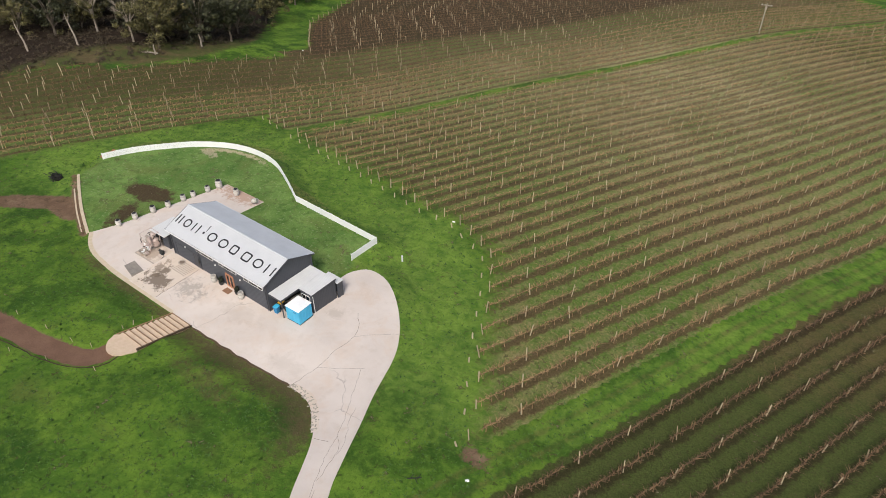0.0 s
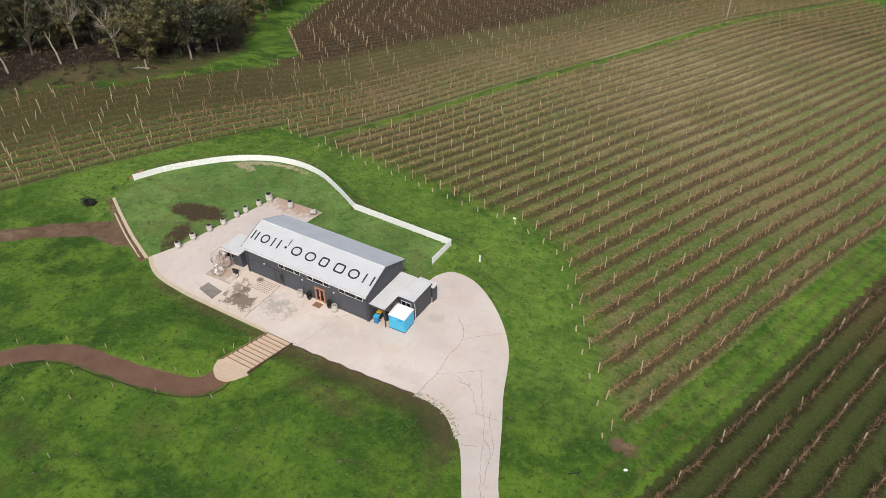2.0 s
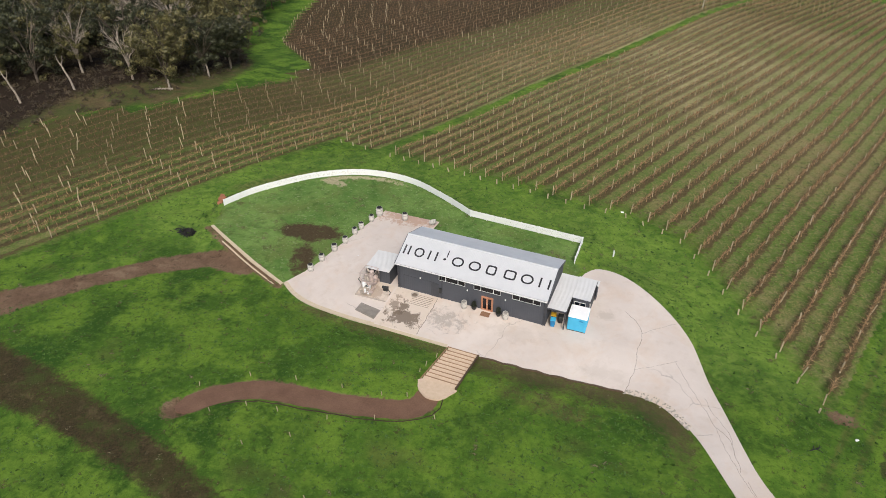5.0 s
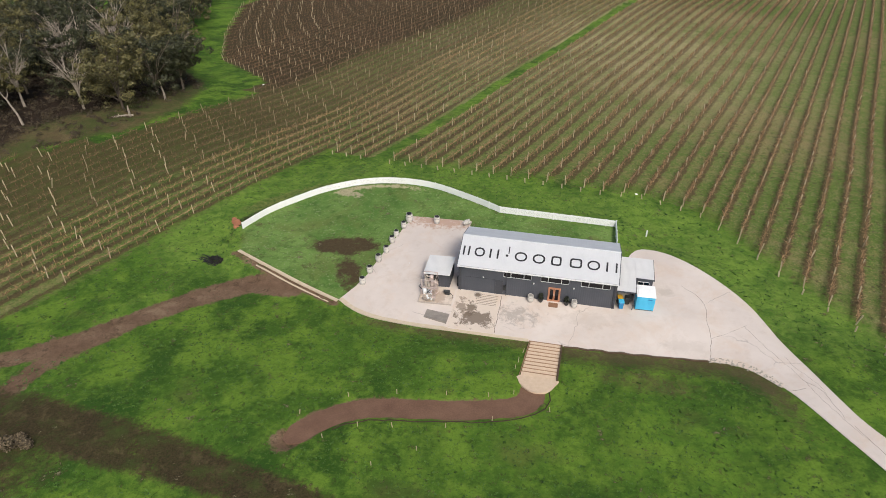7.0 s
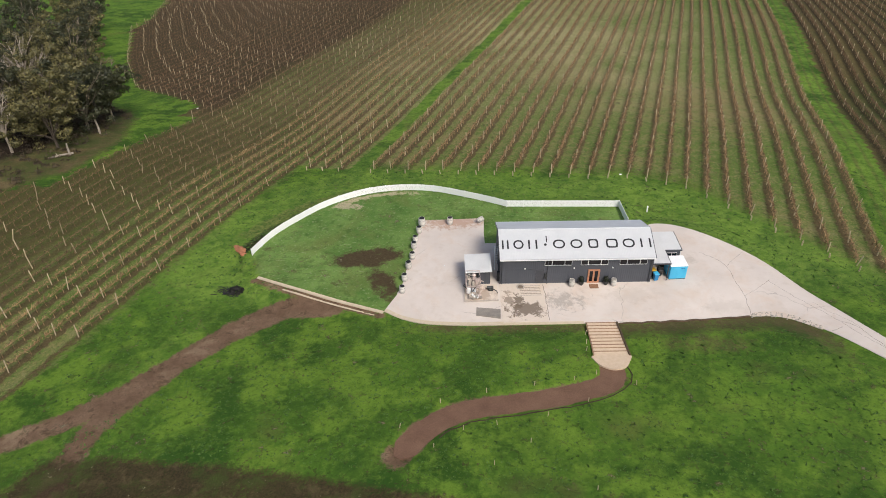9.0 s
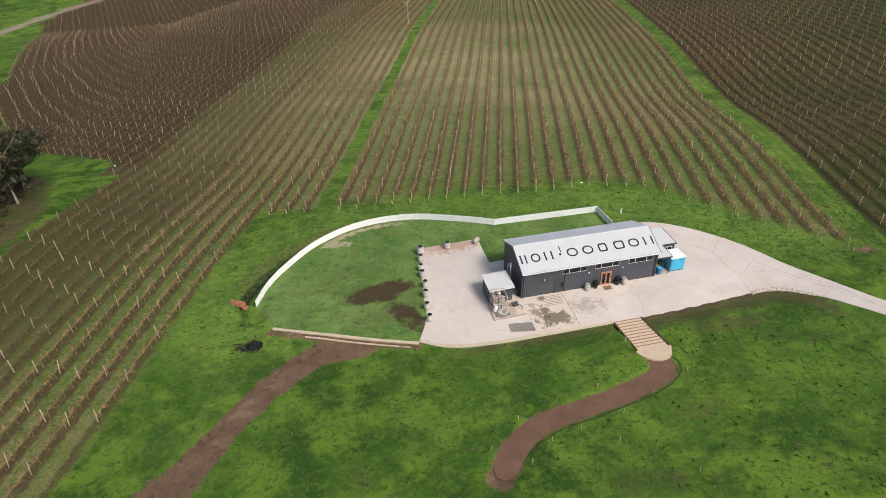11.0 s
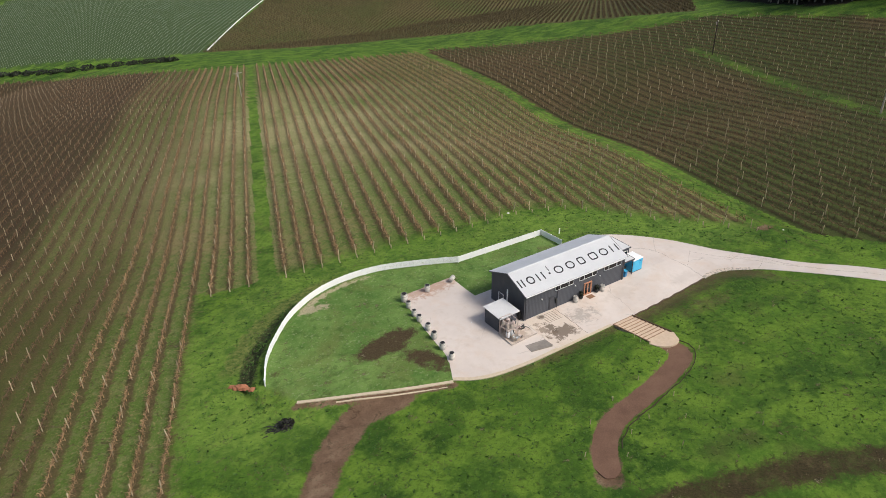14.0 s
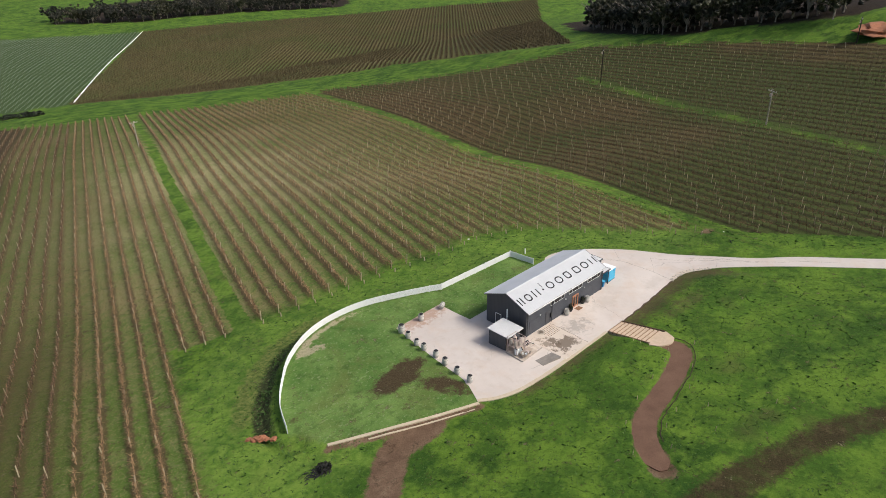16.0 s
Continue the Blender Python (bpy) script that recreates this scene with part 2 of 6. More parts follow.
    g = m.mix(m.ramp(m.math("ADD", m.attr("mulch"), m.math("MULTIPLY_ADD", m.math("SUBTRACT", m.noise(0.3, 4), 0.5), 2.0, wobble)), 0.35, 0.85), g, mulch)
    pale = m.mix(m.ramp(blade, 0.4, 0.7), srgb(206, 196, 162), srgb(156, 150, 108))
    g = m.mix(m.ramp(m.math("ADD", m.attr("pale"), m.math("MULTIPLY", wobble, 1.8)), 0.55, 0.8), g, pale)
    g = m.mix(m.attr("road"), g, m.mix(m.ramp(blade, 0.4, 0.7), srgb(190, 176, 150), srgb(160, 146, 122)))
    litter = m.mix(m.ramp(blade, 0.4, 0.7), srgb(44, 36, 30), srgb(78, 64, 50))
    g = m.mix(m.ramp(m.math("ADD", m.attr("litter"), wobble), 0.2, 0.8), g, litter)
    m.color(m.n("HueSaturation", Color=g, Hue=0.499, Value=0.675, Saturation=0.99))
    m.bump(m.math("MULTIPLY_ADD", blade, 0.5, m.math("MULTIPLY", clump, 0.6)), 0.8, 0.25)
    return m.mat


def blot(m, x, y, rx, ry, ragged, fuzz=0.35):
    """A ragged stain about a spot of the plan, in metres."""
    sep = m.n("SeparateXYZ", Vector=m.coord())
    dx = m.math("DIVIDE", m.math("SUBTRACT", sep.outputs[0], x), rx)
    dy = m.math("DIVIDE", m.math("SUBTRACT", sep.outputs[1], y), ry)
    d = m.math("SQRT", m.math("ADD", m.math("MULTIPLY", dx, dx), m.math("MULTIPLY", dy, dy)))
    return m.ramp(m.math("ADD", d, ragged), 1.0 + fuzz, 1.0 - fuzz)


def concrete(name, a, b, crack=True):
    m = Nodes(name, 0.85)
    big, mid, fine = m.noise(0.12, 5, 0.65), m.noise(0.9, 5, 0.65), m.noise(14, 4)
    c = m.mix(m.ramp(big, 0.35, 0.68), a, b)
    c = m.mix(m.math("MULTIPLY", m.ramp(m.noise(0.28, 5, 0.7, distortion=0.6), 0.5, 0.72), 0.5), c, srgb(204, 180, 158))
    c = m.mix(m.math("MULTIPLY", m.ramp(mid, 0.54, 0.78), 0.3), c, srgb(176, 158, 138))
    c = m.mix(m.math("MULTIPLY", m.ramp(fine, 0.5, 0.8), 0.25), c, srgb(222, 212, 198))
    torn = m.math("MULTIPLY", m.math("SUBTRACT", m.noise(1.1, 6, 0.75, distortion=0.4), 0.5), 4.2)
    if crack:
        soot = m.math("MULTIPLY", blot(m, 7.4, -3.2, 2.6, 1.5, m.math("MULTIPLY_ADD", torn, 1.3, 0.3)), 0.5)
        c = m.mix(soot, c, srgb(134, 126, 116))
        for x, y, rx, ry, k in ((24.6, 4.6, 0.9, 0.8, 0.3), (15.8, -2.4, 2.6, 1.2, 0.16), (26.0, -4.6, 2.2, 1.0, 0.14), (-2.2, 2.6, 2.4, 2.2, 0.14)):
            c = m.mix(m.math("MULTIPLY", blot(m, x, y, rx, ry, torn), k), c, srgb(152, 138, 122))
        c = m.mix(m.math("MULTIPLY", blot(m, -5.6, 15.1, 4.4, 1.5, torn), 0.7), c, srgb(170, 132, 106))
        warp = m.n("VectorMath", i0=m.coord(), i1=m.n("TexNoise", Vector=m.coord(), Scale=0.6, Detail=4.0).outputs["Color"])
        v = m.n("TexVoronoi", Vector=warp.outputs[0], Scale=0.11)
        v.feature = "DISTANCE_TO_EDGE"
        gate = m.ramp(m.noise(0.09, 2), 0.56, 0.6)
        line = m.math("MULTIPLY", m.ramp(v.outputs["Distance"], 0.0045, 0.001), gate)
        c = m.mix(m.math("MULTIPLY", line, 0.4), c, srgb(120, 110, 100))
    else:
        c = m.mix(m.math("MULTIPLY", blot(m, 2.9, -4.7, 1.9, 1.15, torn, 0.2), 0.85), c, srgb(104, 90, 76))
        c = m.mix(m.math("MULTIPLY", blot(m, 2.1, -3.1, 0.5, 1.2, torn, 0.2), 0.85), c, srgb(104, 90, 76))
        c = m.mix(m.math("MULTIPLY", blot(m, 1.0, -3.4, 1.2, 2.6, m.math("MULTIPLY_ADD", torn, 1.4, 0.5), 0.2), 0.7), c, srgb(120, 104, 88))
        c = m.mix(m.math("MULTIPLY", blot(m, -2.6, -2.0, 1.6, 1.2, torn, 0.3), 0.5), c, srgb(140, 118, 100))
    m.color(c).bump(fine, 0.25, 0.01)
    return m.mat


def leafy(name, a, b, rough=0.6, clumpy=False):
    m = Nodes(name, rough)
    r = m.n("NewGeometry").outputs["Random Per Island"]
    m.color(m.mix(m.math("MULTIPLY_ADD", r, 0.28, m.math("MULTIPLY", m.ramp(m.noise(0.8, 2), 0.32, 0.68), 0.72)) if clumpy else r, a, b))
    return m.mat


def randomised(name, a, b, rough=0.8):
    m = Nodes(name, rough)
    r = m.n("ObjectInfo").outputs["Random"]
    g = m.noise(6, 4)
    m.color(m.mix(m.math("MULTIPLY_ADD", g, 0.6, m.math("MULTIPLY", r, 0.5)), a, b)).bump(g, 0.3, 0.01)
    return m.mat


def glass_material():
    m = Nodes("window_glass", 0.05)
    m.b.inputs["Base Color"].default_value = srgb(18, 21, 26)
    m.b.inputs["Specular IOR Level"].default_value = 0.4
    return m.mat


# the vine rows: their direction, spacing and the way across them
UX, UY = 0.309, 0.951
NX, NY = 0.951, -0.309
PITCH = 3.0

M_GROUND = ground_material()
M_CONC = concrete("concrete", srgb(202, 190, 180), srgb(216, 205, 195))
M_CONC_WORN = concrete("concrete_worn", srgb(202, 187, 171), srgb(214, 201, 187), False)
M_KERB = plain("kerb_concrete", srgb(188, 170, 142), srgb(208, 194, 170), 2.0, 0.9)
M_STAIN = plain("wet_stain", srgb(96, 84, 72), srgb(140, 126, 112), 1.5, 0.7)
M_GRIT = plain("soot_stain", srgb(162, 153, 142), srgb(188, 177, 165), 2.0, 0.85)
M_WALL = ribbed("wall_cladding", srgb(70, 73, 80), srgb(80, 83, 90), 0, 0.25, 0.65, 0.0, 0.015)
M_RAMP = plain("ramp_face", srgb(126, 119, 111), srgb(156, 148, 138), 1.5, 0.85)
M_WALL_SIDE = ribbed("gable_cladding", srgb(66, 68, 74), srgb(74, 76, 82), 1, 0.25, 0.65, 0.0, 0.015)
M_ROOF_WHITE = ribbed("white_roof", srgb(190, 192, 194), srgb(203, 204, 205), 0, 0.19, 0.55, 0.0, 0.008)
M_ROOF_GREY = ribbed("zinc_roof", srgb(188, 191, 195), srgb(204, 207, 211), 0, 0.19, 0.55, 0.0, 0.008)
M_ROOF_ANNEX = ribbed("annex_roof", srgb(206, 206, 204), srgb(220, 220, 218), 1, 0.19, 0.6, 0.0, 0.02)
M_SIGN = plain("sign_black", srgb(26, 26, 28), srgb(36, 36, 38), 2.0, 0.6)
M_TRIM = plain("dark_trim", srgb(58, 60, 66), srgb(70, 72, 78), 3.0, 0.5)
M_FRAME = plain("white_frame", srgb(214, 214, 212), srgb(230, 230, 228), 5.0, 0.5)
M_GLASS = glass_material()
M_DOOR = plain("stained_wood", srgb(164, 112, 84), srgb(192, 138, 106), 4.0, 0.55)
M_WHITE = plain("white_paint", srgb(236, 237, 236), srgb(246, 247, 246), 2.0, 0.6)
M_BLUE = plain("blue_plastic", srgb(56, 168, 212), srgb(84, 190, 228), 1.2, 0.45)
M_BLUE_DARK = plain("blue_rib", srgb(24, 118, 170), srgb(34, 132, 184), 1.5, 0.45)
M_BARREL = randomised("weathered_oak", srgb(180, 176, 168), srgb(214, 210, 202), 0.85)
M_HOOP = plain("barrel_hoop", srgb(140, 136, 130), srgb(164, 160, 152), 6.0, 0.6, 0.2)
M_DARK = plain("black_opening", srgb(22, 22, 24), srgb(34, 34, 36), 5.0, 0.7)
M_STEEL = plain("stainless_steel", srgb(176, 160, 152), srgb(216, 196, 188), 4.0, 0.5, 0.15)
M_TIMBER = randomised("timber", srgb(126, 98, 74), srgb(162, 130, 100), 0.9)
M_TREAD = plain("step_fill", srgb(196, 172, 146), srgb(214, 192, 166), 2.5, 0.95)
M_POST = randomised("vine_post_wood", srgb(150, 134, 108), srgb(196, 182, 152), 0.9)
M_POSTS = leafy("vine_post_woods", srgb(130, 114, 90), srgb(178, 164, 134), 0.9)
M_CANE = leafy("vine_cane", srgb(76, 55, 36), srgb(184, 152, 110), 0.85)
M_CANE_DARK = leafy("dark_vine_cane", srgb(64, 48, 34), srgb(138, 110, 80), 0.85)
M_PATH = plain("packed_earth", srgb(94, 67, 51), srgb(124, 95, 75), 0.5, 0.95, 0.0, 0.5, 9.0)
M_EDGE = plain("dark_soil", srgb(60, 48, 36), srgb(104, 84, 62), 3.0, 0.95)
M_GUARD = plain("vine_guard", srgb(112, 122, 104), srgb(146, 154, 136), 3.0, 0.7)
M_BARK_PALE = plain("pale_bark", srgb(148, 136, 120), srgb(78, 68, 56), 1.2, 0.9, 0.0, 0.4, 8.0)
M_BARK = plain("eucalypt_bark", srgb(92, 82, 70), srgb(54, 46, 38), 1.2, 0.9, 0.0, 0.4, 8.0)
M_LEAF = leafy("eucalypt_leaf", srgb(28, 32, 18), srgb(72, 74, 42), 0.6, True)
M_LEAF_OLIVE = leafy("olive_leaf", srgb(46, 48, 25), srgb(122, 114, 68), 0.6, True)
M_TUFT = leafy("grass_tuft", srgb(38, 66, 20), srgb(80, 114, 38), 0.8)
M_BUSH = leafy("bush_leaf", srgb(26, 32, 20), srgb(44, 50, 30), 0.7)
M_POLE = plain("pole_wood", srgb(34, 29, 25), srgb(58, 50, 42), 3.0, 0.9)
M_POLE_GREY = plain("pole_concrete", srgb(146, 138, 122), srgb(182, 174, 158), 3.0, 0.9)
M_ORANGE = plain("clay", srgb(134, 86, 62), srgb(180, 122, 90), 2.0, 0.95)
M_YELLOW = plain("yellow_plastic", srgb(206, 160, 40), srgb(222, 178, 60), 3.0, 0.5)
M_BLACK_P = plain("dark_plastic", srgb(34, 36, 36), srgb(50, 52, 52), 3.0, 0.5)
M_MAT = plain("door_mat", srgb(120, 88, 66), srgb(150, 114, 88), 6.0, 0.95)
M_CANE_FAR = leafy("far_vine_cane", srgb(60, 52, 34), srgb(112, 98, 66), 0.85)
M_BARK_WHITE = plain("white_bark", srgb(176, 166, 152), srgb(110, 98, 84), 1.2, 0.9, 0.0, 0.4, 8.0)
M_SCRUB = leafy("scrub_leaf", srgb(50, 42, 31), srgb(84, 72, 52), 0.8, True)
M_STONE = randomised("set_stone", srgb(120, 114, 104), srgb(190, 182, 168), 0.9)

# ---- building helpers ----
def part(name, bm, material, parent=None, label=""):
    """Links a bmesh as one mesh object under a thing or under a part."""
    me = bpy.data.meshes.new(name)
    bm.to_mesh(me)
    bm.free()
    for mt in material if isinstance(material, (list, tuple)) else [material]:
        me.materials.append(mt)
    ob = new(name, me)
    if parent is not None:
        ob.parent = parent
    return tagged(ob, label)


def shared(name, me, m, parent, label=""):
    ob = new(name, me)
    ob.parent = parent
    ob.matrix_local = m
    return tagged(ob, label)


def thing(name, m, label, category, group="", kind=""):
    ob = new(name)
    ob.empty_display_size = 0.3
    ob.matrix_world = m
    return tagged(ob, label, category, group, kind)


def box(x0, y0, z0, x1, y1, z1, bevel=0.0, bm=None):
    bm = bm or bmesh.new()
    made = bmesh.ops.create_cube(bm, size=1.0, matrix=Matrix.Translation(((x0 + x1) / 2, (y0 + y1) / 2, (z0 + z1) / 2)) @ Matrix.Diagonal((x1 - x0, y1 - y0, z1 - z0, 1)))
    if bevel:
        es = {e for v in made["verts"] for e in v.link_edges}
        bmesh.ops.bevel(bm, geom=list(es), offset=bevel, segments=1, affect="EDGES")
    return bm


def tube(points, radii, sides=8, bm=None, caps=True):
    """A tapered tube through points."""
    bm = bm or bmesh.new()
    rings = []
    pts = [Vector(p) for p in points]
    for i, p in enumerate(pts):
        d = (pts[min(i + 1, len(pts) - 1)] - pts[max(i - 1, 0)]).normalized()
        a = (a - d * a.dot(d)).normalized() if i and (a - d * a.dot(d)).length > 0.1 else d.orthogonal().normalized()
        b = d.cross(a)
        rings.append([bm.verts.new(p + radii[i] * (math.cos(2 * math.pi * k / sides) * a + math.sin(2 * math.pi * k / sides) * b)) for k in range(sides)])
    for r, q in zip(rings, rings[1:]):
        for k in range(sides):
            bm.faces.new((r[k], r[(k + 1) % sides], q[(k + 1) % sides], q[k]))
    if caps:
        bm.faces.new(rings[0][::-1])
        bm.faces.new(rings[-1])
    return bm


def lathe(profile, sides=16, bm=None):
    """A turned shape about z from (radius, height) pairs."""
    bm = bm or bmesh.new()
    rings = [[bm.verts.new((r * math.cos(2 * math.pi * k / sides), r * math.sin(2 * math.pi * k / sides), z)) for k in range(sides)] for r, z in profile]
    for r, q in zip(rings, rings[1:]):
        for k in range(sides):
            bm.faces.new((r[k], r[(k + 1) % sides], q[(k + 1) % sides], q[k]))
    bm.faces.new(rings[0][::-1])
    bm.faces.new(rings[-1])
    return bm


def soup(name, verts, faces, material, parent=None):
    """One mesh from arrays of corners and of triangles or quads."""
    me = bpy.data.meshes.new(name)
    verts, faces = np.asarray(verts, np.float32), np.asarray(faces, np.int32)
    n, k = faces.shape
    me.vertices.add(len(verts))
    me.vertices.foreach_set("co", verts.ravel())
    me.loops.add(n * k)
    me.loops.foreach_set("vertex_index", faces.ravel())
    me.polygons.add(n)
    me.polygons.foreach_set("loop_start", np.arange(0, n * k, k, dtype=np.int32))
    me.update(calc_edges=True)
    me.materials.append(material)
    ob = new(name, me)
    if parent is not None:
        ob.parent = parent
    return ob


# ---- the lie of the land ----
POLY = (-0.515, 1.425, -10.233, -1.564, -1.047, -0.205, -2.261, 0.692, 3.074, -0.107)
HILLS = [(-42, 66, 22, -2.41), (-85, 55, 22, 3.0), (100, 75, 25, -2.99), (-40, 150, 40, -2.14), (20, 178, 40, 2.22), (40, 70, 25, 1.5),
         (20, 33, 14, 0.28), (-26, -4, 9, -0.77), (150, 95, 30, 0.56), (63, 10, 14, -0.64), (15, 92, 20, 0.22), (62, 76, 16, -1.26), (-104, 34, 24, 2.4)]


def natural(x, y):
    """The hillside before the yard was cut into it."""
    X, Y = np.clip(x / 100, -0.85, 2.1), np.clip(y / 100, -0.6, 3.9)
    terms = (1, X, Y, X * X, X * Y, Y * Y, X * X * Y, X * Y * Y, X ** 3, Y ** 3)
    z = sum(c * t for c, t in zip(POLY, terms))
    for a, b, s, h in HILLS:
        z = z + h * np.exp(-((x - a) ** 2 + (y - b) ** 2) / (2 * s * s))
    return z


def smooth(v, lo, hi):
    t = np.clip((v - lo) / (hi - lo), 0, 1)
    return t * t * (3 - 2 * t)


def yard(x, y):
    """The levelled yard, falling gently to the back and to its lower end, rising with the drive."""
    z = -0.04 * np.maximum(-x, 0) - 0.045 * np.maximum(y, 0) - 0.03 * np.maximum(-y, 0)
    k = smooth(x, 27, 40)
    return z * (1 - k) + natural(x, y) * k


def curve(points, closed=False, step=0.6):
    """A smooth line through points, as an array."""
    p = [Vector((*q, 0)) for q in points]
    n = len(p)
    out = []
    for i in range(n if closed else n - 1):
        a, b, c, d = (p[(i + k) % n] if closed else p[min(max(i + k, 0), n - 1)] for k in (-1, 0, 1, 2))
        m = max(2, int((c - b).length / step))
        for j in range(m):
            t = j / m
            q = 0.5 * (2 * b + (c - a) * t + (2 * a - 5 * b + 4 * c - d) * t * t + (3 * b - a - 3 * c + d) * t ** 3)
            out.append((q.x, q.y))
    if not closed:
        out.append(tuple(p[-1][:2]))
    return np.array(out)


def inside(x, y, poly):
    r = np.zeros(np.shape(x), bool)
    for (ax, ay), (bx, by) in zip(poly, np.roll(poly, -1, axis=0)):
        if ay != by:
            r ^= ((ay > y) != (by > y)) & (x < (bx - ax) * (y - ay) / (by - ay) + ax)
    return r


def away(x, y, line, closed=False):
    """The distance to a line of points."""
    d = np.full(np.shape(x), 1e9)
    pts = list(zip(line, np.roll(line, -1, axis=0))) if closed else list(zip(line, line[1:]))
    for (ax, ay), (bx, by) in pts:
        ux, uy = bx - ax, by - ay
        t = np.clip(((x - ax) * ux + (y - ay) * uy) / max(ux * ux + uy * uy, 1e-9), 0, 1)
        d = np.minimum(d, (x - ax - t * ux) ** 2 + (y - ay - t * uy) ** 2)
    return np.sqrt(d)


# plan of the yard
KERB_LINE = curve([(-30.7, 3.9), (-26, 1.45), (-20, -1.5), (-14, -4.05)])
FRONT = curve([(-14, -4.05), (-11.8, -5.5), (-9, -6.5), (-4, -7.1), (0, -7.25)])
FRONT_RIGHT = curve([(13.2, -7.15), (20.8, -6.85), (28.5, -6.35), (31, -6.45), (33.3, -7.5), (36.1, -10.4), (39.2, -15.6), (42.4, -20.8), (47.3, -30), (54, -43)])
OUTER = curve([(58, -42), (50.7, -29.1), (45.8, -19.4), (41.9, -13.8), (40.2, -10.4), (38.3, -6), (36.5, -2), (34, 4.4), (30.3, 9.2), (25.6, 12.8), (22, 13.4), (20.4, 11.6), (20.2, 9.8)])
LEFT_EDGE = [(20.2, 9.2), (-1.3, 9.2), (-1.3, 11.8), (-1.1, 15.7), (-9.65, 15.9), (-12.6, -1.2), (-14, -4.05)]
FENCE = curve([(-32.7, 9.0), (-30.8, 13.4), (-28.0, 17.3), (-24.2, 21.3), (-19.2, 24.2), (-14, 25.15), (-8.6, 24.4), (-3.2, 21.9), (2.4, 18.8)], step=0.4)
FENCE_STRAIGHT = [(2.4, 18.8), (18.6, 18.3), (18.7, 13.4)]
PAD = np.array([*FRONT[:-1], *FRONT_RIGHT, *OUTER, *LEFT_EDGE[:-1]])
TERRACE = np.array([*KERB_LINE[:-1], *FRONT[:-1], *FRONT_RIGHT, *OUTER[:-3], *FENCE_STRAIGHT[::-1], *FENCE[::-1]])
FAR_BLOCK = np.array([(61, 388), (103, 344), (158, 311), (199, 255), (212, 185), (222, 150), (330, 240), (640, 497), (538, 541), (402, 578), (293, 622), (213, 637)])
PAD_COARSE, TERRACE_COARSE = PAD[::2], TERRACE[::2]
GUARD_BLOCK = np.array([(28, 398), (61, 388), (140, 524), (212, 637), (157, 670), (104, 684), (-20, 715), (-150, 600), (-60, 470)])
WOOD_FLOOR = np.array([(-87, 14), (-89, 22), (-88.8, 28.6), (-90, 36.4), (-85.3, 46), (-82, 50), (-81.5, 59.4), (-77, 68.4), (-78.5, 77), (-90, 92), (-108, 112), (-140, 150), (-220, 160), (-230, 0), (-110, -10)])
VERGE = np.array([(-85, 10), (-86.3, 20), (-84.3, 26.2), (-79, 33.0), (-71.6, 40.0), (-69.8, 48), (-69.8, 58.8), (-72.8, 71), (-79, 80), (-120, 110), (-150, 60), (-110, 10)])
WOOD = np.array([(-76, 45), (-73.5, 58), (-75, 70), (-85, 86), (-101, 105), (-118, 124), (-140, 146), (-190, 155), (-200, 60), (-160, 5), (-125, 12), (-100, 24), (-90, 33)])
GREEN_LANE = np.array([(160, 103), (153.5, 89), (135, 53), (117, 15.6), (100, -20), (88, -45)])
HILL_WOOD = np.array([(207, 26), (214, 72), (208, 90), (240, 130), (300, 200), (420, 300), (460, 60), (300, 10)])
VALLEY_WOOD = np.array([(172, 776), (200, 736), (245, 702), (300, 696), (345, 684), (450, 630), (520, 700), (300, 900)])
STEPS = (9.3, 13.0, -13.6, -7.15)
TRACK = curve([(-13, 0.5), (-20, -2.6), (-26, -2.5), (-31.5, -6.8), (-36.5, -13), (-41, -18.2), (-47, -22.6), (-58, -28)])
TRACK_FORK = curve([(-37, -15), (-40.5, -21), (-41.5, -28), (-40, -36)])
FOOTPATH = curve([(10.6, -15.3), (9.9, -17.6), (5.4, -19.3), (0, -20.3), (-5, -21.2), (-8.6, -23.4), (-11.2, -26.8)])
LOWER_TRACK = curve([(40, -60), (28, -52), (18, -45.5), (10, -40.4), (3, -36.6), (-5, -33.9), (-13, -32.2), (-21, -30.8), (-30, -29.8), (-42, -29)])


FARM_ROAD = np.array([(-190, 396), (-168, 432), (-155, 450), (-140, 467)])


def height(x, y, carve=True):
    x, y = np.asarray(x, float), np.asarray(y, float)
    z = natural(x, y)
    near = (x > -42) & (x < 66) & (y > -50) & (y < 32)
    if not near.any():
        return z
    a, b = x[near], y[near]
    d = away(a, b, TERRACE_COARSE, True)
    k = np.where(inside(a, b, TERRACE_COARSE), 0.0, smooth(d, 0.1, np.where(b < 2, 4.0, 4.0)))
    q = yard(a, b) * (1 - k) + natural(a, b) * k
    if carve:
        deep = inside(a, b, PAD_COARSE) & (away(a, b, PAD_COARSE, True) > 0.45)
        q = q - np.where(deep, 0.14, 0.0)
        x0, x1, y0, y1 = STEPS
        q = q - np.where((a > x0 - 0.3) & (a < x1 - 0.1) & (b > y0) & (b < y1), 0.5, 0.0)
        q = q - 0.22 * (1 - smooth(away(a, b, FOOTPATH[::2]), 1.0, 1.5))
        q = q - 0.55 * np.exp(-((away(a, b, FENCE[::3]) - 2.4) / 0.7) ** 2) * smooth(-a, 15, 20) * ~inside(a, b, TERRACE_COARSE)
    z[near] = q
    return z


def gz(x, y):
    return float(height(np.array([x]), np.array([y]), False)[0])


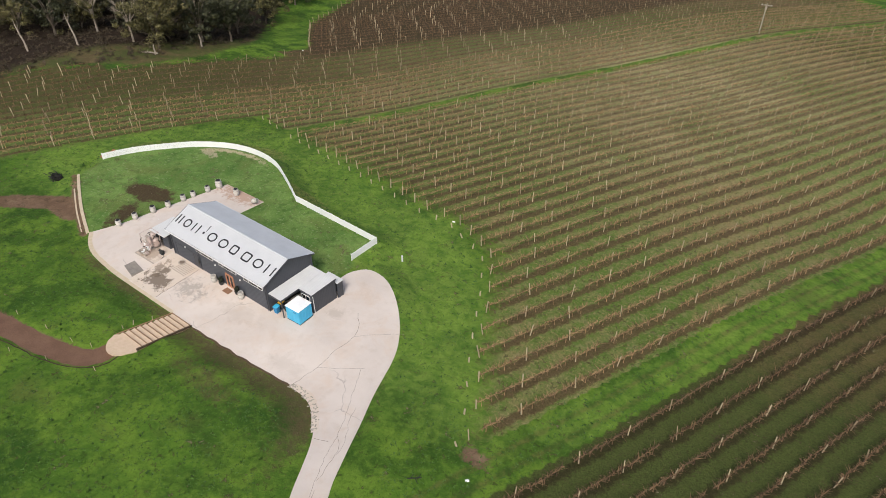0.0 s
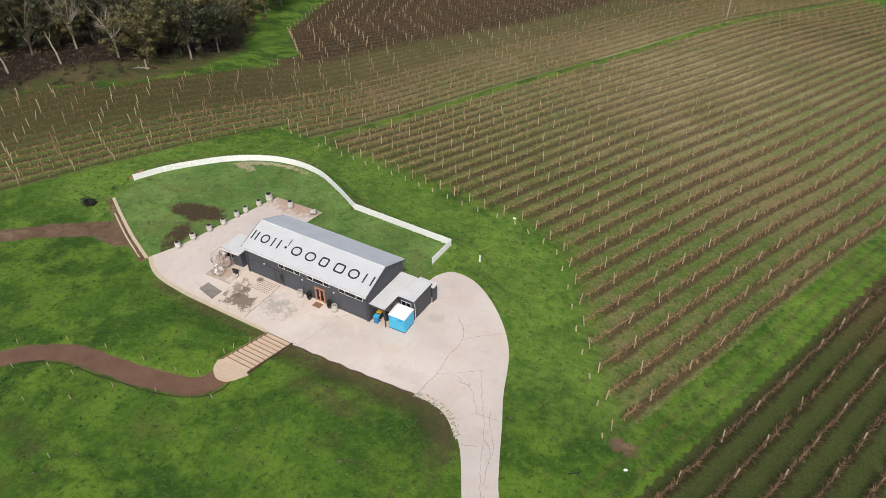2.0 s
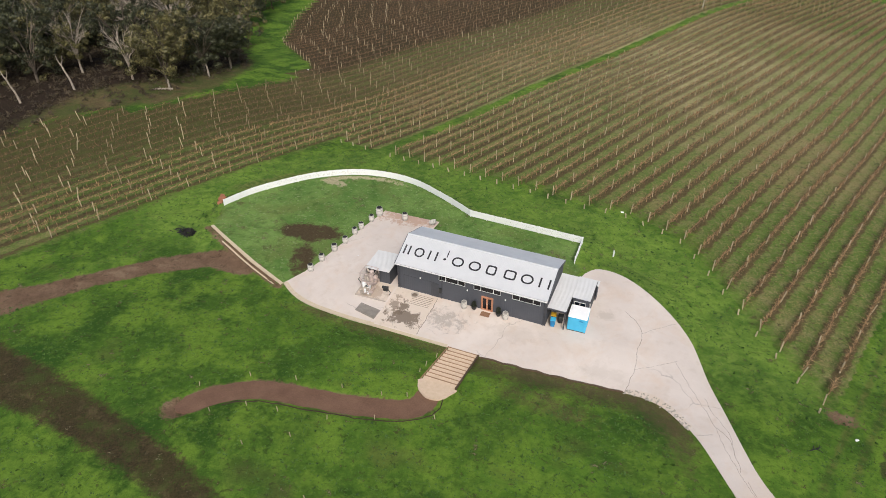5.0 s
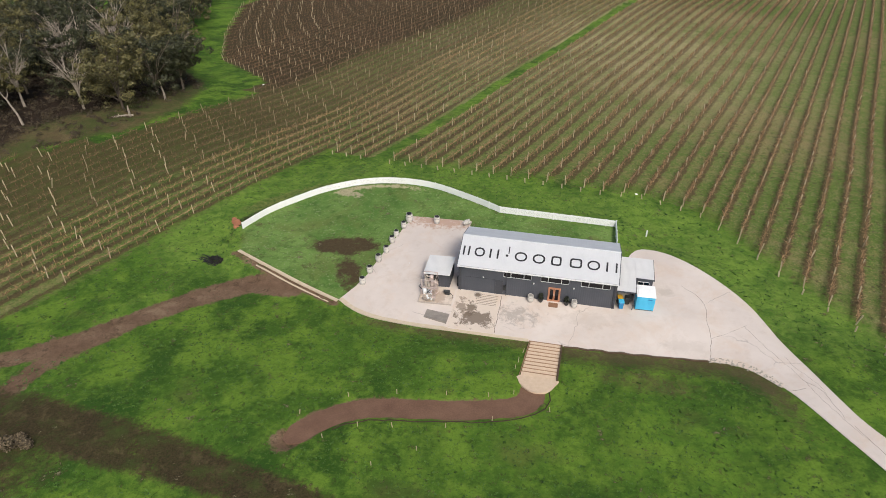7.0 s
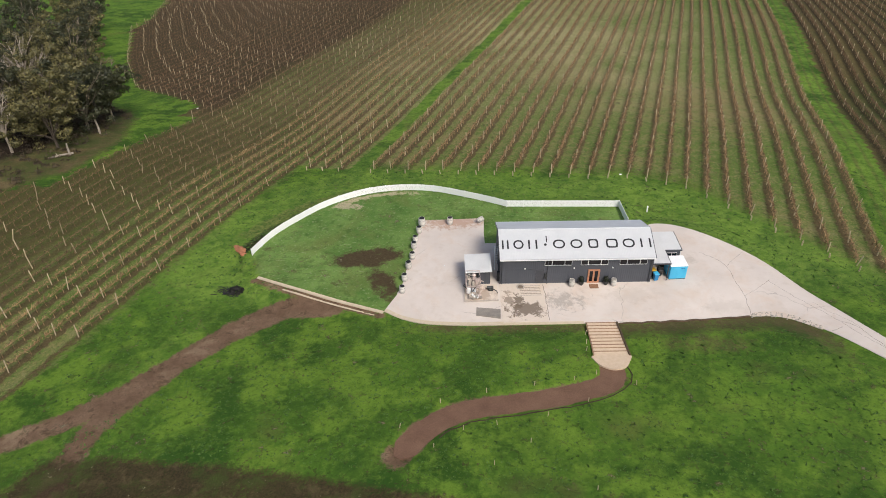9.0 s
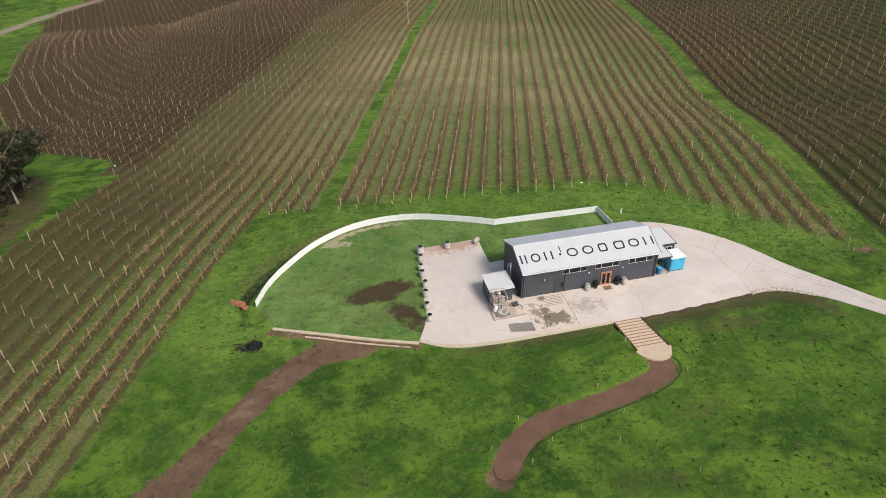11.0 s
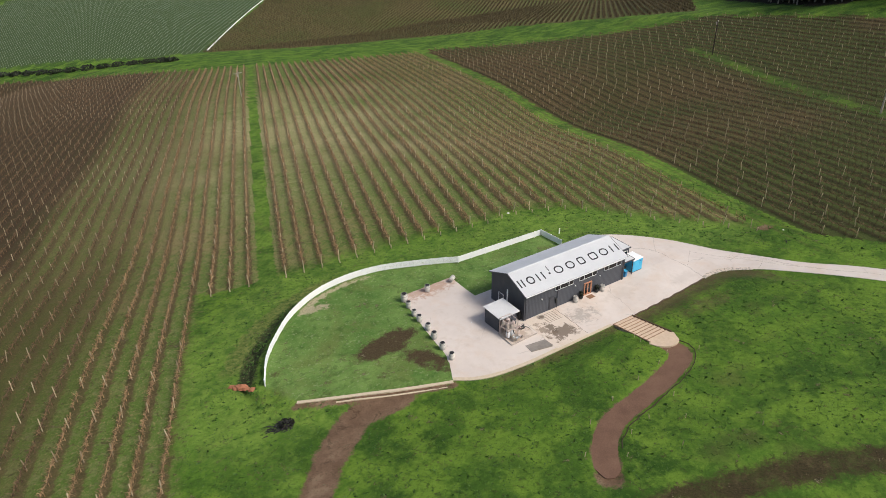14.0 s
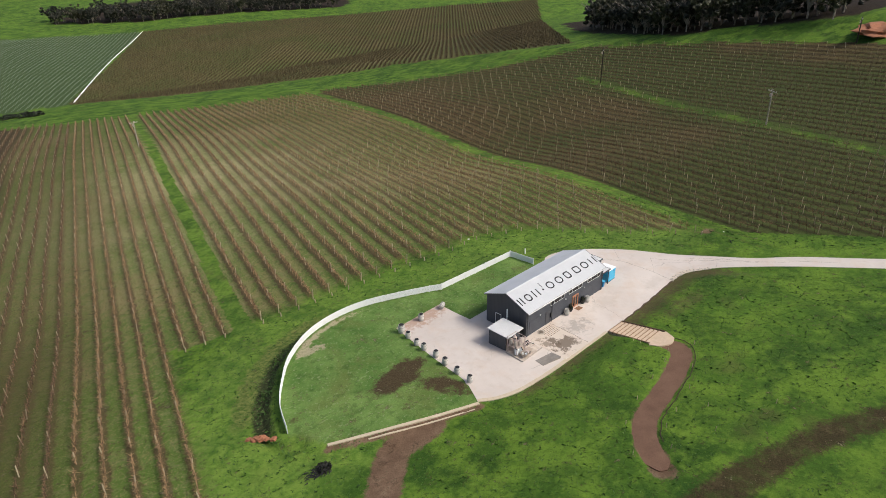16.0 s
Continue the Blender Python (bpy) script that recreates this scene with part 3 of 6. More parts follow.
# the vineyard: rows by their place across (s) and along (t)
def near_end(s):
    return np.interp(s, [-41.8, -35.4, -29.7, -8.4, 6.2, 11.8, 21, 26.9, 35.6, 41.5, 45.3], [30.1, 30.5, 30.6, 33.5, 35.1, 36.9, 35.8, 31, 22.8, 18.1, 14.1])


def far_end(s):
    """Where the rows stop at the valley's green strip."""
    return np.interp(-s, [-46, -5, 45, 60, 90, 119, 147, 205, 290], [263, 270, 282, 287, 309, 335, 367, 404, 408])


def brown_end(s):
    """The upper ends of the rows in the dark block by the wood."""
    return np.interp(-s, [83, 86, 115, 138, 172, 179, 212, 290], [58, 59, 73, 97, 140, 159, 213, 352])


def row_span(s):
    """Where a row of vines begins and ends, by block."""
    if s > 46:
        return float(np.interp(s, [52, 65, 80, 170], [8.5, -7, -22, -60])), float(np.interp(s, [58, 154, 166, 172], [264, 186, 120, 60]))
    if s > -42.5:
        return float(near_end(s)), float(far_end(s))
    if s > -45.5:
        return -22.0, float(far_end(s))
    if s > -79:
        return float(np.interp(-s, [45, 60, 84], [-36, -34, -20])), float(far_end(s))
    if s > -83:
        return 50.0, float(far_end(s))
    return float(brown_end(s)), float(far_end(s))


EXTRA_ROWS = [(-80.66, -20.0, 9.0), (-83.66, -20.0, 7.0), (-86.66, -18.0, -1.0)]
ROWS = [-29.66 + PITCH * k for k in range(26)] + [-35.66 - PITCH * k for k in range(84)] + [53.0 + PITCH * k for k in range(39)]


def ground_sheet():
    def steps(lo, hi, fine, a, b, mid_lo, mid_hi):
        v = list(np.arange(a, b + fine / 2, fine))
        for end, lim, sign in ((hi, mid_hi, 1), (lo, mid_lo, -1)):
            w, q = fine, b if sign > 0 else a
            out = []
            while q * sign < end * sign:
                w = min(w * 1.06, 1.7) if q * sign < lim * sign else min(w * 1.15, 6.5) if 0 < q * sign < 640 else min(w * 1.15, 400)
                q += sign * w
                out.append(q)
            v = v + out if sign > 0 else out[::-1] + v
        return np.array(v)

    xs, ys = steps(-3000, 3000, 0.5, -52, 62, -125, 185), steps(-1500, 3500, 0.5, -36, 46, -45, 150)
    X, Y = np.meshgrid(xs, ys)
    x, y = X.ravel(), Y.ravel()
    z = height(x, y)
    s, t = x * NX + y * NY, x * UX + y * UY
    w, h = len(xs), len(ys)
    i = np.arange(w * h).reshape(h, w)
    quads = np.stack([i[:-1, :-1], i[:-1, 1:], i[1:, 1:], i[1:, :-1]], -1).reshape(-1, 4)
    ob = soup("ground", np.stack([x, y, z], 1), quads, M_GROUND)
    tagged(ob, "green hillside pasture with worn earth and vineyard floor", "ground", kind="structure")
    terr = inside(x, y, TERRACE)
    dt = away(x, y, TERRACE, True)

    def soft(d, r, e=0.5):
        return 1 - smooth(d, r - e, r + e)

    main = (s > -31.2) & (s < 46.5) & (t > near_end(s) - 0.6) & (t < far_end(s) + 1)
    left = (s < -34.2) & (s > -42.5) & (t > near_end(s) - 0.6) & (t < far_end(s) + 1)
    lower = (s <= -42.5) & (s > -84.5) & (t > np.interp(-s, [42.5, 45, 60, 84], [-22, -36, -34, -20])) & (t < far_end(s) + 1) & ~((s < -79) & (t > 9) & (t < 50))
    lower |= (s <= -84) & (s > -88) & (t > -20) & (t < 2)
    brown = (s <= -84.5) & (s > -288) & (t > brown_end(s)) & (t < far_end(s) + 1)
    right = (s > 51.6) & (s < 171) & (t > np.interp(s, [52, 65, 80, 170], [8.5, -7, -22, -60]) - 0.6) & (t < np.interp(s, [58, 154, 166, 172], [264, 186, 120, 60]))
    far = inside(x, y, FAR_BLOCK)
    soft_brown = smooth(-s + 1.5 * np.sin(t * 0.05), 74, 82) * smooth(t, 45, 62)
    ditch = soft(np.abs(away(x, y, FENCE) - 2.4), 1.1, 1.0) * (~terr) * smooth(-x, 13, 20) * smooth(y, 9, 12)
    near_wood = (x > -240) & (x < -60) & (y > -20) & (y < 170)
    verge, floor = np.zeros(len(x)), np.zeros(len(x))
    for v, poly, e in ((verge, VERGE, 2.8), (floor, WOOD_FLOOR, 4.0)):
        a, b = x[near_wood], y[near_wood]
        d = away(a, b, poly, True) * np.where(inside(a, b, poly), 1, -1)
        v[near_wood] = smooth(d, -e, e)
    front = (1 - smooth(dt, 0.2, np.where(x > 12.5, 5.6, 2.6))) * (~terr) * (y < 0) * smooth(x, -13, -8) * np.where(x > 12.5, 0.85, 0.75) * (1 - smooth(x, 34, 38))
    masks = {
        "vine": (main | left | lower | brown | right | far) * np.where(main, 0.35 + 0.65 * smooth(t - near_end(s), -0.6, 7), np.where(lower & (t < 31), 0.3 + 0.7 * smooth(-s, 42.5, 47), 1.0)) * (1 - 0.6 * soft(away(x, y, GREEN_LANE), 2.4, 2.4)),
        "lane": ((s > 46) & (s < 52.5) & (t > 0) & (t < 262)) * smooth(t, -2, 8),
        "green": (s > 48) * smooth(away(x, y, GREEN_LANE) * np.sign(s - np.interp(t, [-12, 51, 132], [101, 107, 118])), -14, 6) * (1 - smooth(away(x, y, GREEN_LANE), 34, 50)) + (s > 48) * (1 - smooth(t, 30, 75)) * 0.9,
        "brown": np.clip(soft_brown + smooth(s, 120, 165) * 0.4, 0, 1),
        "dry": np.clip(-0.5 * far + smooth(-s + 0.12 * np.clip(t - 45, -60, 60), 44, 66) * (1 - 0.5 * smooth(t, 30, 75)) + 0.35 * (s > 48), 0, 1),
        "loam": np.where(far, 0.65, 1.0 * (s > 48)),
        "across": np.where(far, (x * 0.704 - y * 0.71) / 3.0, (s - np.where(s > 48, 53.0, 0.34)) / PITCH),
        "hay": np.exp(-(np.abs(s + 22) / 46) ** 3 - (np.abs(t - 124) / 56) ** 3) * smooth(s, -82, -76),
        "dried": np.maximum(soft(np.abs(away(x, y, FENCE) - 4.6), 1.9, 1.4) * (~terr) * smooth(-x, 8, 16) * smooth(y, 12, 17), soft(np.hypot((x - 1.5) / 5, (y - 21.5) / 1.6), 1.0, 0.5)),
        "lawn": (terr & (x < 20)) * 1.0,
        "earth": np.maximum.reduce([soft(away(x, y, TRACK), np.interp(x, [-60, -40, -28, -20, -13], [1.3, 1.5, 2.0, 1.6, 0.6]), 1.0), soft(away(x, y, TRACK_FORK), 1.4, 1.0), soft(away(x, y, FOOTPATH), 1.45, 0.5) * 0.75, soft(np.hypot((x - 49.2) / 1.4, y + 2.1), 1.1, 1.0) * 0.8, soft(away(x, y, KERB_LINE + np.array([(-0.35, -0.65)])), 0.6, 0.4) * 0.85]) * (~terr),
        "bank": np.maximum.reduce([front, soft(np.hypot((x - 22) / 6, (y + 12) / 1.6), 1.0, 0.5) * 0.5]),
        # ring behind the terrace painted as if better lit, plus the paler grass lanes
        "lit_ring_lanes": np.maximum((~terr) * (1 - smooth(dt, 9, 17)) * smooth(y, -8, 4), 0.55 * (((s > -34.5) & (s < -31)) | ((s > 47) & (s < 51.5) & (t > 20)))),
        "ditch": ditch,
        "rank": inside(x, y, GUARD_BLOCK) * 1.0,
        "verge": verge,
        "soil": np.maximum(soft(away(x, y, LOWER_TRACK), np.interp(x, [-34, -18, 0], [3.2, 2.3, 1.7]), 1.0), soft(np.hypot((x + 40) / 9, (y + 34) / 6), 1.0, 0.6) * 0.9),
        "mulch": np.maximum(soft(np.hypot((x + 16.2) / 5.2, (y - 7.4 - 0.12 * (x + 16.2)) / 2.1), 1.0, 0.5), soft(np.hypot((x + 14.2 + 0.35 * (y - 0.4)) / 1.7, (y - 0.4) / 3.6), 1.0, 0.5) * 0.85),
        "pale": soft(np.abs(away(x, y, FENCE) - 0.8), 0.5, 0.7) * smooth(x, -25, -22) * (1 - smooth(x, -12, -8)) * 1.1 * terr + soft(np.hypot((x + 20.5) / 2.0, (y - 20.8) / 0.9), 1.0, 0.6),
        "road": soft(away(x, y, FARM_ROAD), 3.4, 1.6),
        "litter": np.maximum(floor, inside(x, y, HILL_WOOD) | inside(x, y, VALLEY_WOOD)),
    }
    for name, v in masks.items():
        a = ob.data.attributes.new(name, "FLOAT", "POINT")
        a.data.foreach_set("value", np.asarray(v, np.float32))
    ob.data.polygons.foreach_set("use_smooth", np.ones(len(ob.data.polygons), bool))
    return ob



ground_sheet()


def slab(name, outline, top, depth, material, label, category, kind="structure"):
    """A cast slab that follows the yard: a fine top within its outline, and its edge."""
    from mathutils.geometry import delaunay_2d_cdt
    o = np.asarray(outline)
    lo, hi = o.min(0), o.max(0)
    gx, gy = np.meshgrid(np.arange(lo[0], hi[0], 1.0), np.arange(lo[1], hi[1], 1.0))
    gx, gy = gx.ravel(), gy.ravel()
    keep = inside(gx, gy, o) & (away(gx, gy, o, True) > 0.35)
    pts = [Vector(p) for p in o] + [Vector(p) for p in zip(gx[keep], gy[keep])]
    n = len(o)
    vs, _, fs, _, _, _ = delaunay_2d_cdt(pts, [(i, (i + 1) % n) for i in range(n)], [], 1, 1e-4)
    bm = bmesh.new()
    zz = top(np.array([v[0] for v in vs]), np.array([v[1] for v in vs]))
    verts = [bm.verts.new((v[0], v[1], z)) for v, z in zip(vs, zz)]
    for f in fs:
        bm.faces.new([verts[i] for i in f])
    bmesh.ops.recalc_face_normals(bm, faces=bm.faces)
    if sum(f.normal.z for f in bm.faces) < 0:
        bmesh.ops.reverse_faces(bm, faces=bm.faces)
    rim = [e for e in bm.edges if len(e.link_faces) == 1]
    for g in bmesh.ops.extrude_edge_only(bm, edges=rim)["geom"]:
        if isinstance(g, bmesh.types.BMVert):
            g.co.z -= depth
    ob = part(name, bm, material)
    return tagged(ob, label, category, kind=kind)


slab("pavement", PAD, lambda x, y: yard(x, y) + 0.05, 0.45, M_CONC, "pale worn concrete yard and drive with cracks", "pavement")

# ---- kerbs and small slabs of the yard ----
def strip_along(line, width, zfun, h, material, name, label, category, side=1):
    """A cast kerb along a line: a real step with its own top and sides."""
    bm = bmesh.new()
    rings = []
    n = len(line)
    for i, (x, y) in enumerate(line):
        a, b = line[max(i - 1, 0)], line[min(i + 1, n - 1)]
        d = Vector((b[0] - a[0], b[1] - a[1], 0)).normalized()
        nx, ny = -d.y * side, d.x * side
        z = zfun(x, y)
        j = 0.03 * noise.noise((x * 0.7, y * 0.7, 3))
        w = width * (1 + 3 * j)
        rings.append([bm.verts.new(p) for p in ((x, y, z - 0.5), (x, y, z + h + j), (x + nx * w, y + ny * w, z + h + j), (x + nx * w, y + ny * w, z - 0.5))])
    for r, q in zip(rings, rings[1:]):
        for k in range(3):
            bm.faces.new((r[k], q[k], q[k + 1], r[k + 1]))
    bm.faces.new(rings[0]), bm.faces.new(rings[-1][::-1])
    bmesh.ops.recalc_face_normals(bm, faces=bm.faces)
    return tagged(part(name, bm, material), label, category, kind="structure")


yard_z = lambda x, y: float(yard(np.array([x]), np.array([y]))[0])
strip_along(KERB_LINE, 0.42, yard_z, 0.12, M_KERB, "kerb", "weathered sandy concrete kerb beside the lawn", "kerb", -1)
OUT_KERB = np.array([(x - 0.32, y - 0.72) for x, y in KERB_LINE[7:]])
strip_along(OUT_KERB, 0.2, lambda x, y: yard_z(x, y) - 0.1, 0.1, M_KERB, "kerb", "thin sandy concrete edging of the drain channel", "kerb", -1)
strip_along(FRONT, 0.55, yard_z, 0.09, M_KERB, "kerb", "weathered sandy concrete kerb along the yard edge", "kerb", 1)
strip_along(np.array([(9.2, -7.2), (0, -7.25)]), 0.4, yard_z, 0.08, M_KERB, "kerb", "sandy concrete kerb along the yard edge", "kerb", -1)


def patch(name, outline, lift, material, label, category, lumps=0.0):
    """A thin layer on the yard: a stain, a drain apron, a mat of dirt."""
    o = np.array(outline)
    if lumps:
        o = curve(outline, True, 0.12)
        o = np.array([(x + lumps * noise.noise((x * 2.3, y * 2.3, 5)) + 0.5 * lumps * noise.noise((x * 7, y * 7, 1)), y + lumps * noise.noise((x * 2.3, y * 2.3, 9)) + 0.5 * lumps * noise.noise((x * 7, y * 7, 4))) for x, y in o])
    return slab(name, o, lambda x, y: yard(x, y) + 0.05 + lift, lift + 0.01, material, label, category)


patch("wash_slab", [(-0.1, -6.7), (5.25, -6.75), (5.2, -0.15), (-0.05, -0.15)], 0.03, M_CONC_WORN, "sandy rough concrete wash-down slab", "slab")
patch("equipment_slab", [(-4.3, -3.1), (-0.35, -3.1), (-0.35, -0.1), (-4.3, -0.1)], 0.06, M_CONC_WORN, "sandy concrete plinth under the equipment", "slab")


def crack(points, width, label="thin dark crack in the concrete"):
    """A hairline crack that wanders along a line."""
    p = curve(points, step=0.25)
    p = np.array([(x + 0.14 * noise.noise((x * 1.3, y * 1.3, 8)), y + 0.14 * noise.noise((x * 1.3, y * 1.3, 3))) for x, y in p])
    left, right = [], []
    for i in range(len(p)):
        d = p[min(i + 1, len(p) - 1)] - p[max(i - 1, 0)]
        d = d / max(np.hypot(*d), 1e-6)
        w = width * (0.6 + 0.6 * abs(noise.noise((p[i][0] * 2, p[i][1] * 2, 6))))
        left.append((p[i][0] - d[1] * w, p[i][1] + d[0] * w))
        right.append((p[i][0] + d[1] * w, p[i][1] - d[0] * w))
    patch("crack", [*left, *right[::-1]], 0.004, M_CRACK, label, "crack")


M_CRACK = plain("crack_dirt", srgb(112, 102, 92), srgb(150, 138, 124), 1.0, 0.9)
crack([(28.7, -6.1), (28.9, -4.4), (29.1, -2.9), (28.9, -0.15), (28.9, 3.0), (28.2, 4.5), (26.5, 6.3)], 0.03)
crack([(28.9, 3.0), (30.7, 5.0), (32.9, 7.0)], 0.018)
crack([(29.1, -2.9), (31.5, -1.25), (33.2, 0.1)], 0.018)
crack([(33.0, -0.2), (34.3, -2.6), (36.1, -5.6), (37.4, -8.1), (38.9, -9.7), (40.0, -13.4)], 0.022)
crack([(36.0, -9.9), (37.4, -9.4)], 0.028)
crack([(36.3, -4.6), (37.2, -6.4), (38.6, -8.4), (39.2, -10.2)], 0.018)
crack([(37.6, -8.4), (38.6, -11.0), (40.4, -14.4), (42.6, -18.0)], 0.018)
crack([(40.6, -14.2), (42.2, -17.4), (44.4, -20.6), (46.4, -24.6)], 0.02)
crack([(5.3, -6.6), (5.35, -4.0), (5.3, -0.3)], 0.05, "dark open joint beside the wash-down slab")
for k in range(7):
    patch("drain_line", [(2.2 + 0.05 * k, -0.5 - 0.28 * k), (4.9, -0.5 - 0.28 * k), (4.9, -0.56 - 0.28 * k), (2.2 + 0.05 * k, -0.56 - 0.28 * k)], 0.036, M_STAIN, "thin dirty drain groove in the wash-down slab", "drain")


def edge_stones():
    """A curved strip of set stones where the drive leaves the yard, and the dark cut lip of the bank."""
    inner = curve([(29.1, -5.8), (31.2, -5.75), (33.3, -6.75), (35.5, -8.9)], step=0.5)
    outer = curve([(28.7, -6.5), (30.8, -6.6), (32.9, -7.45), (35.2, -9.6)], step=0.5)
    patch("stone_apron", [*inner, *outer[::-1]], 0.02, M_CONC_WORN, "sandy mortar apron with set stones beside the drive", "apron")
    apron = bpy.data.objects["stone_apron"]
    r = np.random.RandomState(31)
    mes = []
    for k in range(4):
        bm = bmesh.new()
        bmesh.ops.create_icosphere(bm, subdivisions=1, radius=0.09)
        for v in bm.verts:
            v.co = Vector((v.co.x * 1.3, v.co.y, v.co.z * 0.4)) * (1 + 0.5 * noise.noise(v.co * 6 + Vector((k, 0, 0))))
        me = bpy.data.meshes.new("stone")
        bm.to_mesh(me)
        bm.free()
        me.materials.append(M_STONE)
        mes.append(me)
    for k in range(110):
        i, u = r.uniform(0, len(inner) - 1.01), r.uniform(0.05, 0.95) ** 0.6
        j = min(int(i / len(inner) * len(outer)), len(outer) - 1)
        p = inner[int(i)] * (1 - u) + outer[j] * u + r.normal(0, 0.1, 2)
        shared("stone", mes[k % 4], pose(p[0], p[1], yard_z(*p) + 0.075, 0, 0, r.uniform(0, 360)), apron)
    line = [(x, y) for x, y in FRONT_RIGHT if 13.0 < x < 29.4]
    lip = np.array([(x, y + 0.04 + 0.16 * noise.noise((x * 0.8, 2, 1))) for x, y in line])
    strip_along(lip, 0.24, yard_z, 0.07, M_EDGE, "bank_edge", "dark cut soil lip of the bank along the yard", "edging", -1)


edge_stones()


def loading_ramp():
    bm = bmesh.new()
    low = [(-3.1, -5.5), (-0.3, -6.2), (-0.2, -4.6), (-3.0, -4.1)]
    zs = [yard_z(x, y) + 0.06 for x, y in low]
    a = [bm.verts.new((x, y, z - 0.2)) for (x, y), z in zip(low, zs)]
    b = [bm.verts.new((x, y, z + h)) for (x, y), z, h in zip(low, zs, (0.08, 0.3, 0.04, 0.02))]
    bm.faces.new(b)
    for i in range(4):
        bm.faces.new((a[i], a[(i + 1) % 4], b[(i + 1) % 4], b[i])).material_index = 1
    bmesh.ops.recalc_face_normals(bm, faces=bm.faces)
    tagged(part("loading_ramp", bm, [M_RAMP, M_RAMP]), "dark grey sloping concrete loading ramp", "ramp", kind="structure")


loading_ramp()


# ---- steps up to the footpath ----
def garden_steps():
    x0, x1, y0, y1 = STEPS
    root = thing("garden_steps", pose((x0 + x1) / 2, y1, -0.2), "sandy garden steps with timber risers up the bank", "steps")
    n = 10
    z0, z1 = yard_z(11, y1) + 0.02, gz(11, y0) + 0.1
    run = (y1 - y0) / n
    for k in range(n):
        z = z0 + (z1 - z0) * (k + 1) / n
        y = y1 - run * k
        l = x0 - 0.45 * (k / n) + 0.15
        r = x1 - 0.25 * (k / n) - 0.05
        t = part("tread", box(l + 0.05, y - run - 0.02, z - 0.5, r - 0.05, y - 0.06, z - 0.02, 0.02), M_TREAD, root)
        u = part("riser", box(l, y - 0.07, z - 0.3, r, y + 0.03, z + 0.02, 0.012), M_TIMBER, root)
        for o in (t, u):
            o.matrix_parent_inverse = root.matrix_world.inverted()
    for nm, lx, rx in (("edge_board", x0 + 0.1, x0 - 0.35), ("edge_board", x1 - 0.05, x1 - 0.2)):
        w = 0.06 if lx < 11 else 0.12
        bm = tube([(lx, y1 + 0.05, z0 + 0.1), ((lx + rx) / 2, (y0 + y1) / 2, (z0 + z1) / 2 + 0.12), (rx, y0 - 0.1, z1 + 0.12)], [w, w, w], 4)
        part(nm, bm, M_TIMBER if lx < 11 else M_EDGE, root).matrix_parent_inverse = root.matrix_world.inverted()
    o = curve([(9.0, -13.5), (12.75, -13.5), (12.6, -14.6), (11.9, -15.6), (10.5, -15.8), (9.3, -15.0), (8.9, -14.2)], True, 0.3)
    slab("landing", o, lambda x, y: height(x, y, False) + 0.1, 0.3, M_TREAD, "sandy gravel landing above the steps", "landing")


garden_steps()


def footpath():
    """A path of packed earth, cut a little into the slope, with a dark cut edge on the upper side."""
    n = len(FOOTPATH)
    left, right = [], []
    for i, (x, y) in enumerate(FOOTPATH):
        a, b = FOOTPATH[max(i - 1, 0)], FOOTPATH[min(i + 1, n - 1)]
        d = Vector((b[0] - a[0], b[1] - a[1])).normalized()
        w = 1.68 - 1.25 * max(0, (i - n + 6) / 5) ** 1.5
        a, b = w + 0.3 * noise.noise((x * 0.9, y * 0.9, 2)), w - 0.15 + 0.45 * noise.noise((x * 1.1, y * 1.1, 7))
        left.append((x - d.y * a, y + d.x * a))
        right.append((x + d.y * b, y - d.x * b))
    slab("footpath", [*left, *right[::-1]], lambda x, y: height(x, y, False) - 0.1, 0.3, M_PATH, "reddish packed-earth footpath curving over the grass", "path")
    for side, h in ((left, 0.05),):
        strip_along(np.array(side[:-7]), 0.1, gz, h, M_CUT, "path_edge", "dark cut soil edge of the footpath", "edging")


M_CUT = plain("cut_soil", srgb(44, 33, 25), srgb(72, 55, 41), 3.0, 0.95)
footpath()


# ---- the winery shed ----
def roof_sheet(x0, x1, ya, za, yb, zb, thick=0.1):
    bm = bmesh.new()
    n = Vector((0, -(zb - za), yb - ya)).normalized() * thick
    v = [bm.verts.new(p) for p in ((x0, ya, za), (x1, ya, za), (x1, yb, zb), (x0, yb, zb))]
    w = [bm.verts.new(Vector(p.co) - n) for p in v]
    bm.faces.new(v), bm.faces.new(w[::-1])
    for i in range(4):
        bm.faces.new((v[i], w[i], w[(i + 1) % 4], v[(i + 1) % 4]))
    bmesh.ops.recalc_face_normals(bm, faces=bm.faces)
    return bm


EAVE, RIDGE, REAR = (-0.42, 4.03), (3.55, 5.67), (7.5, 4.12)


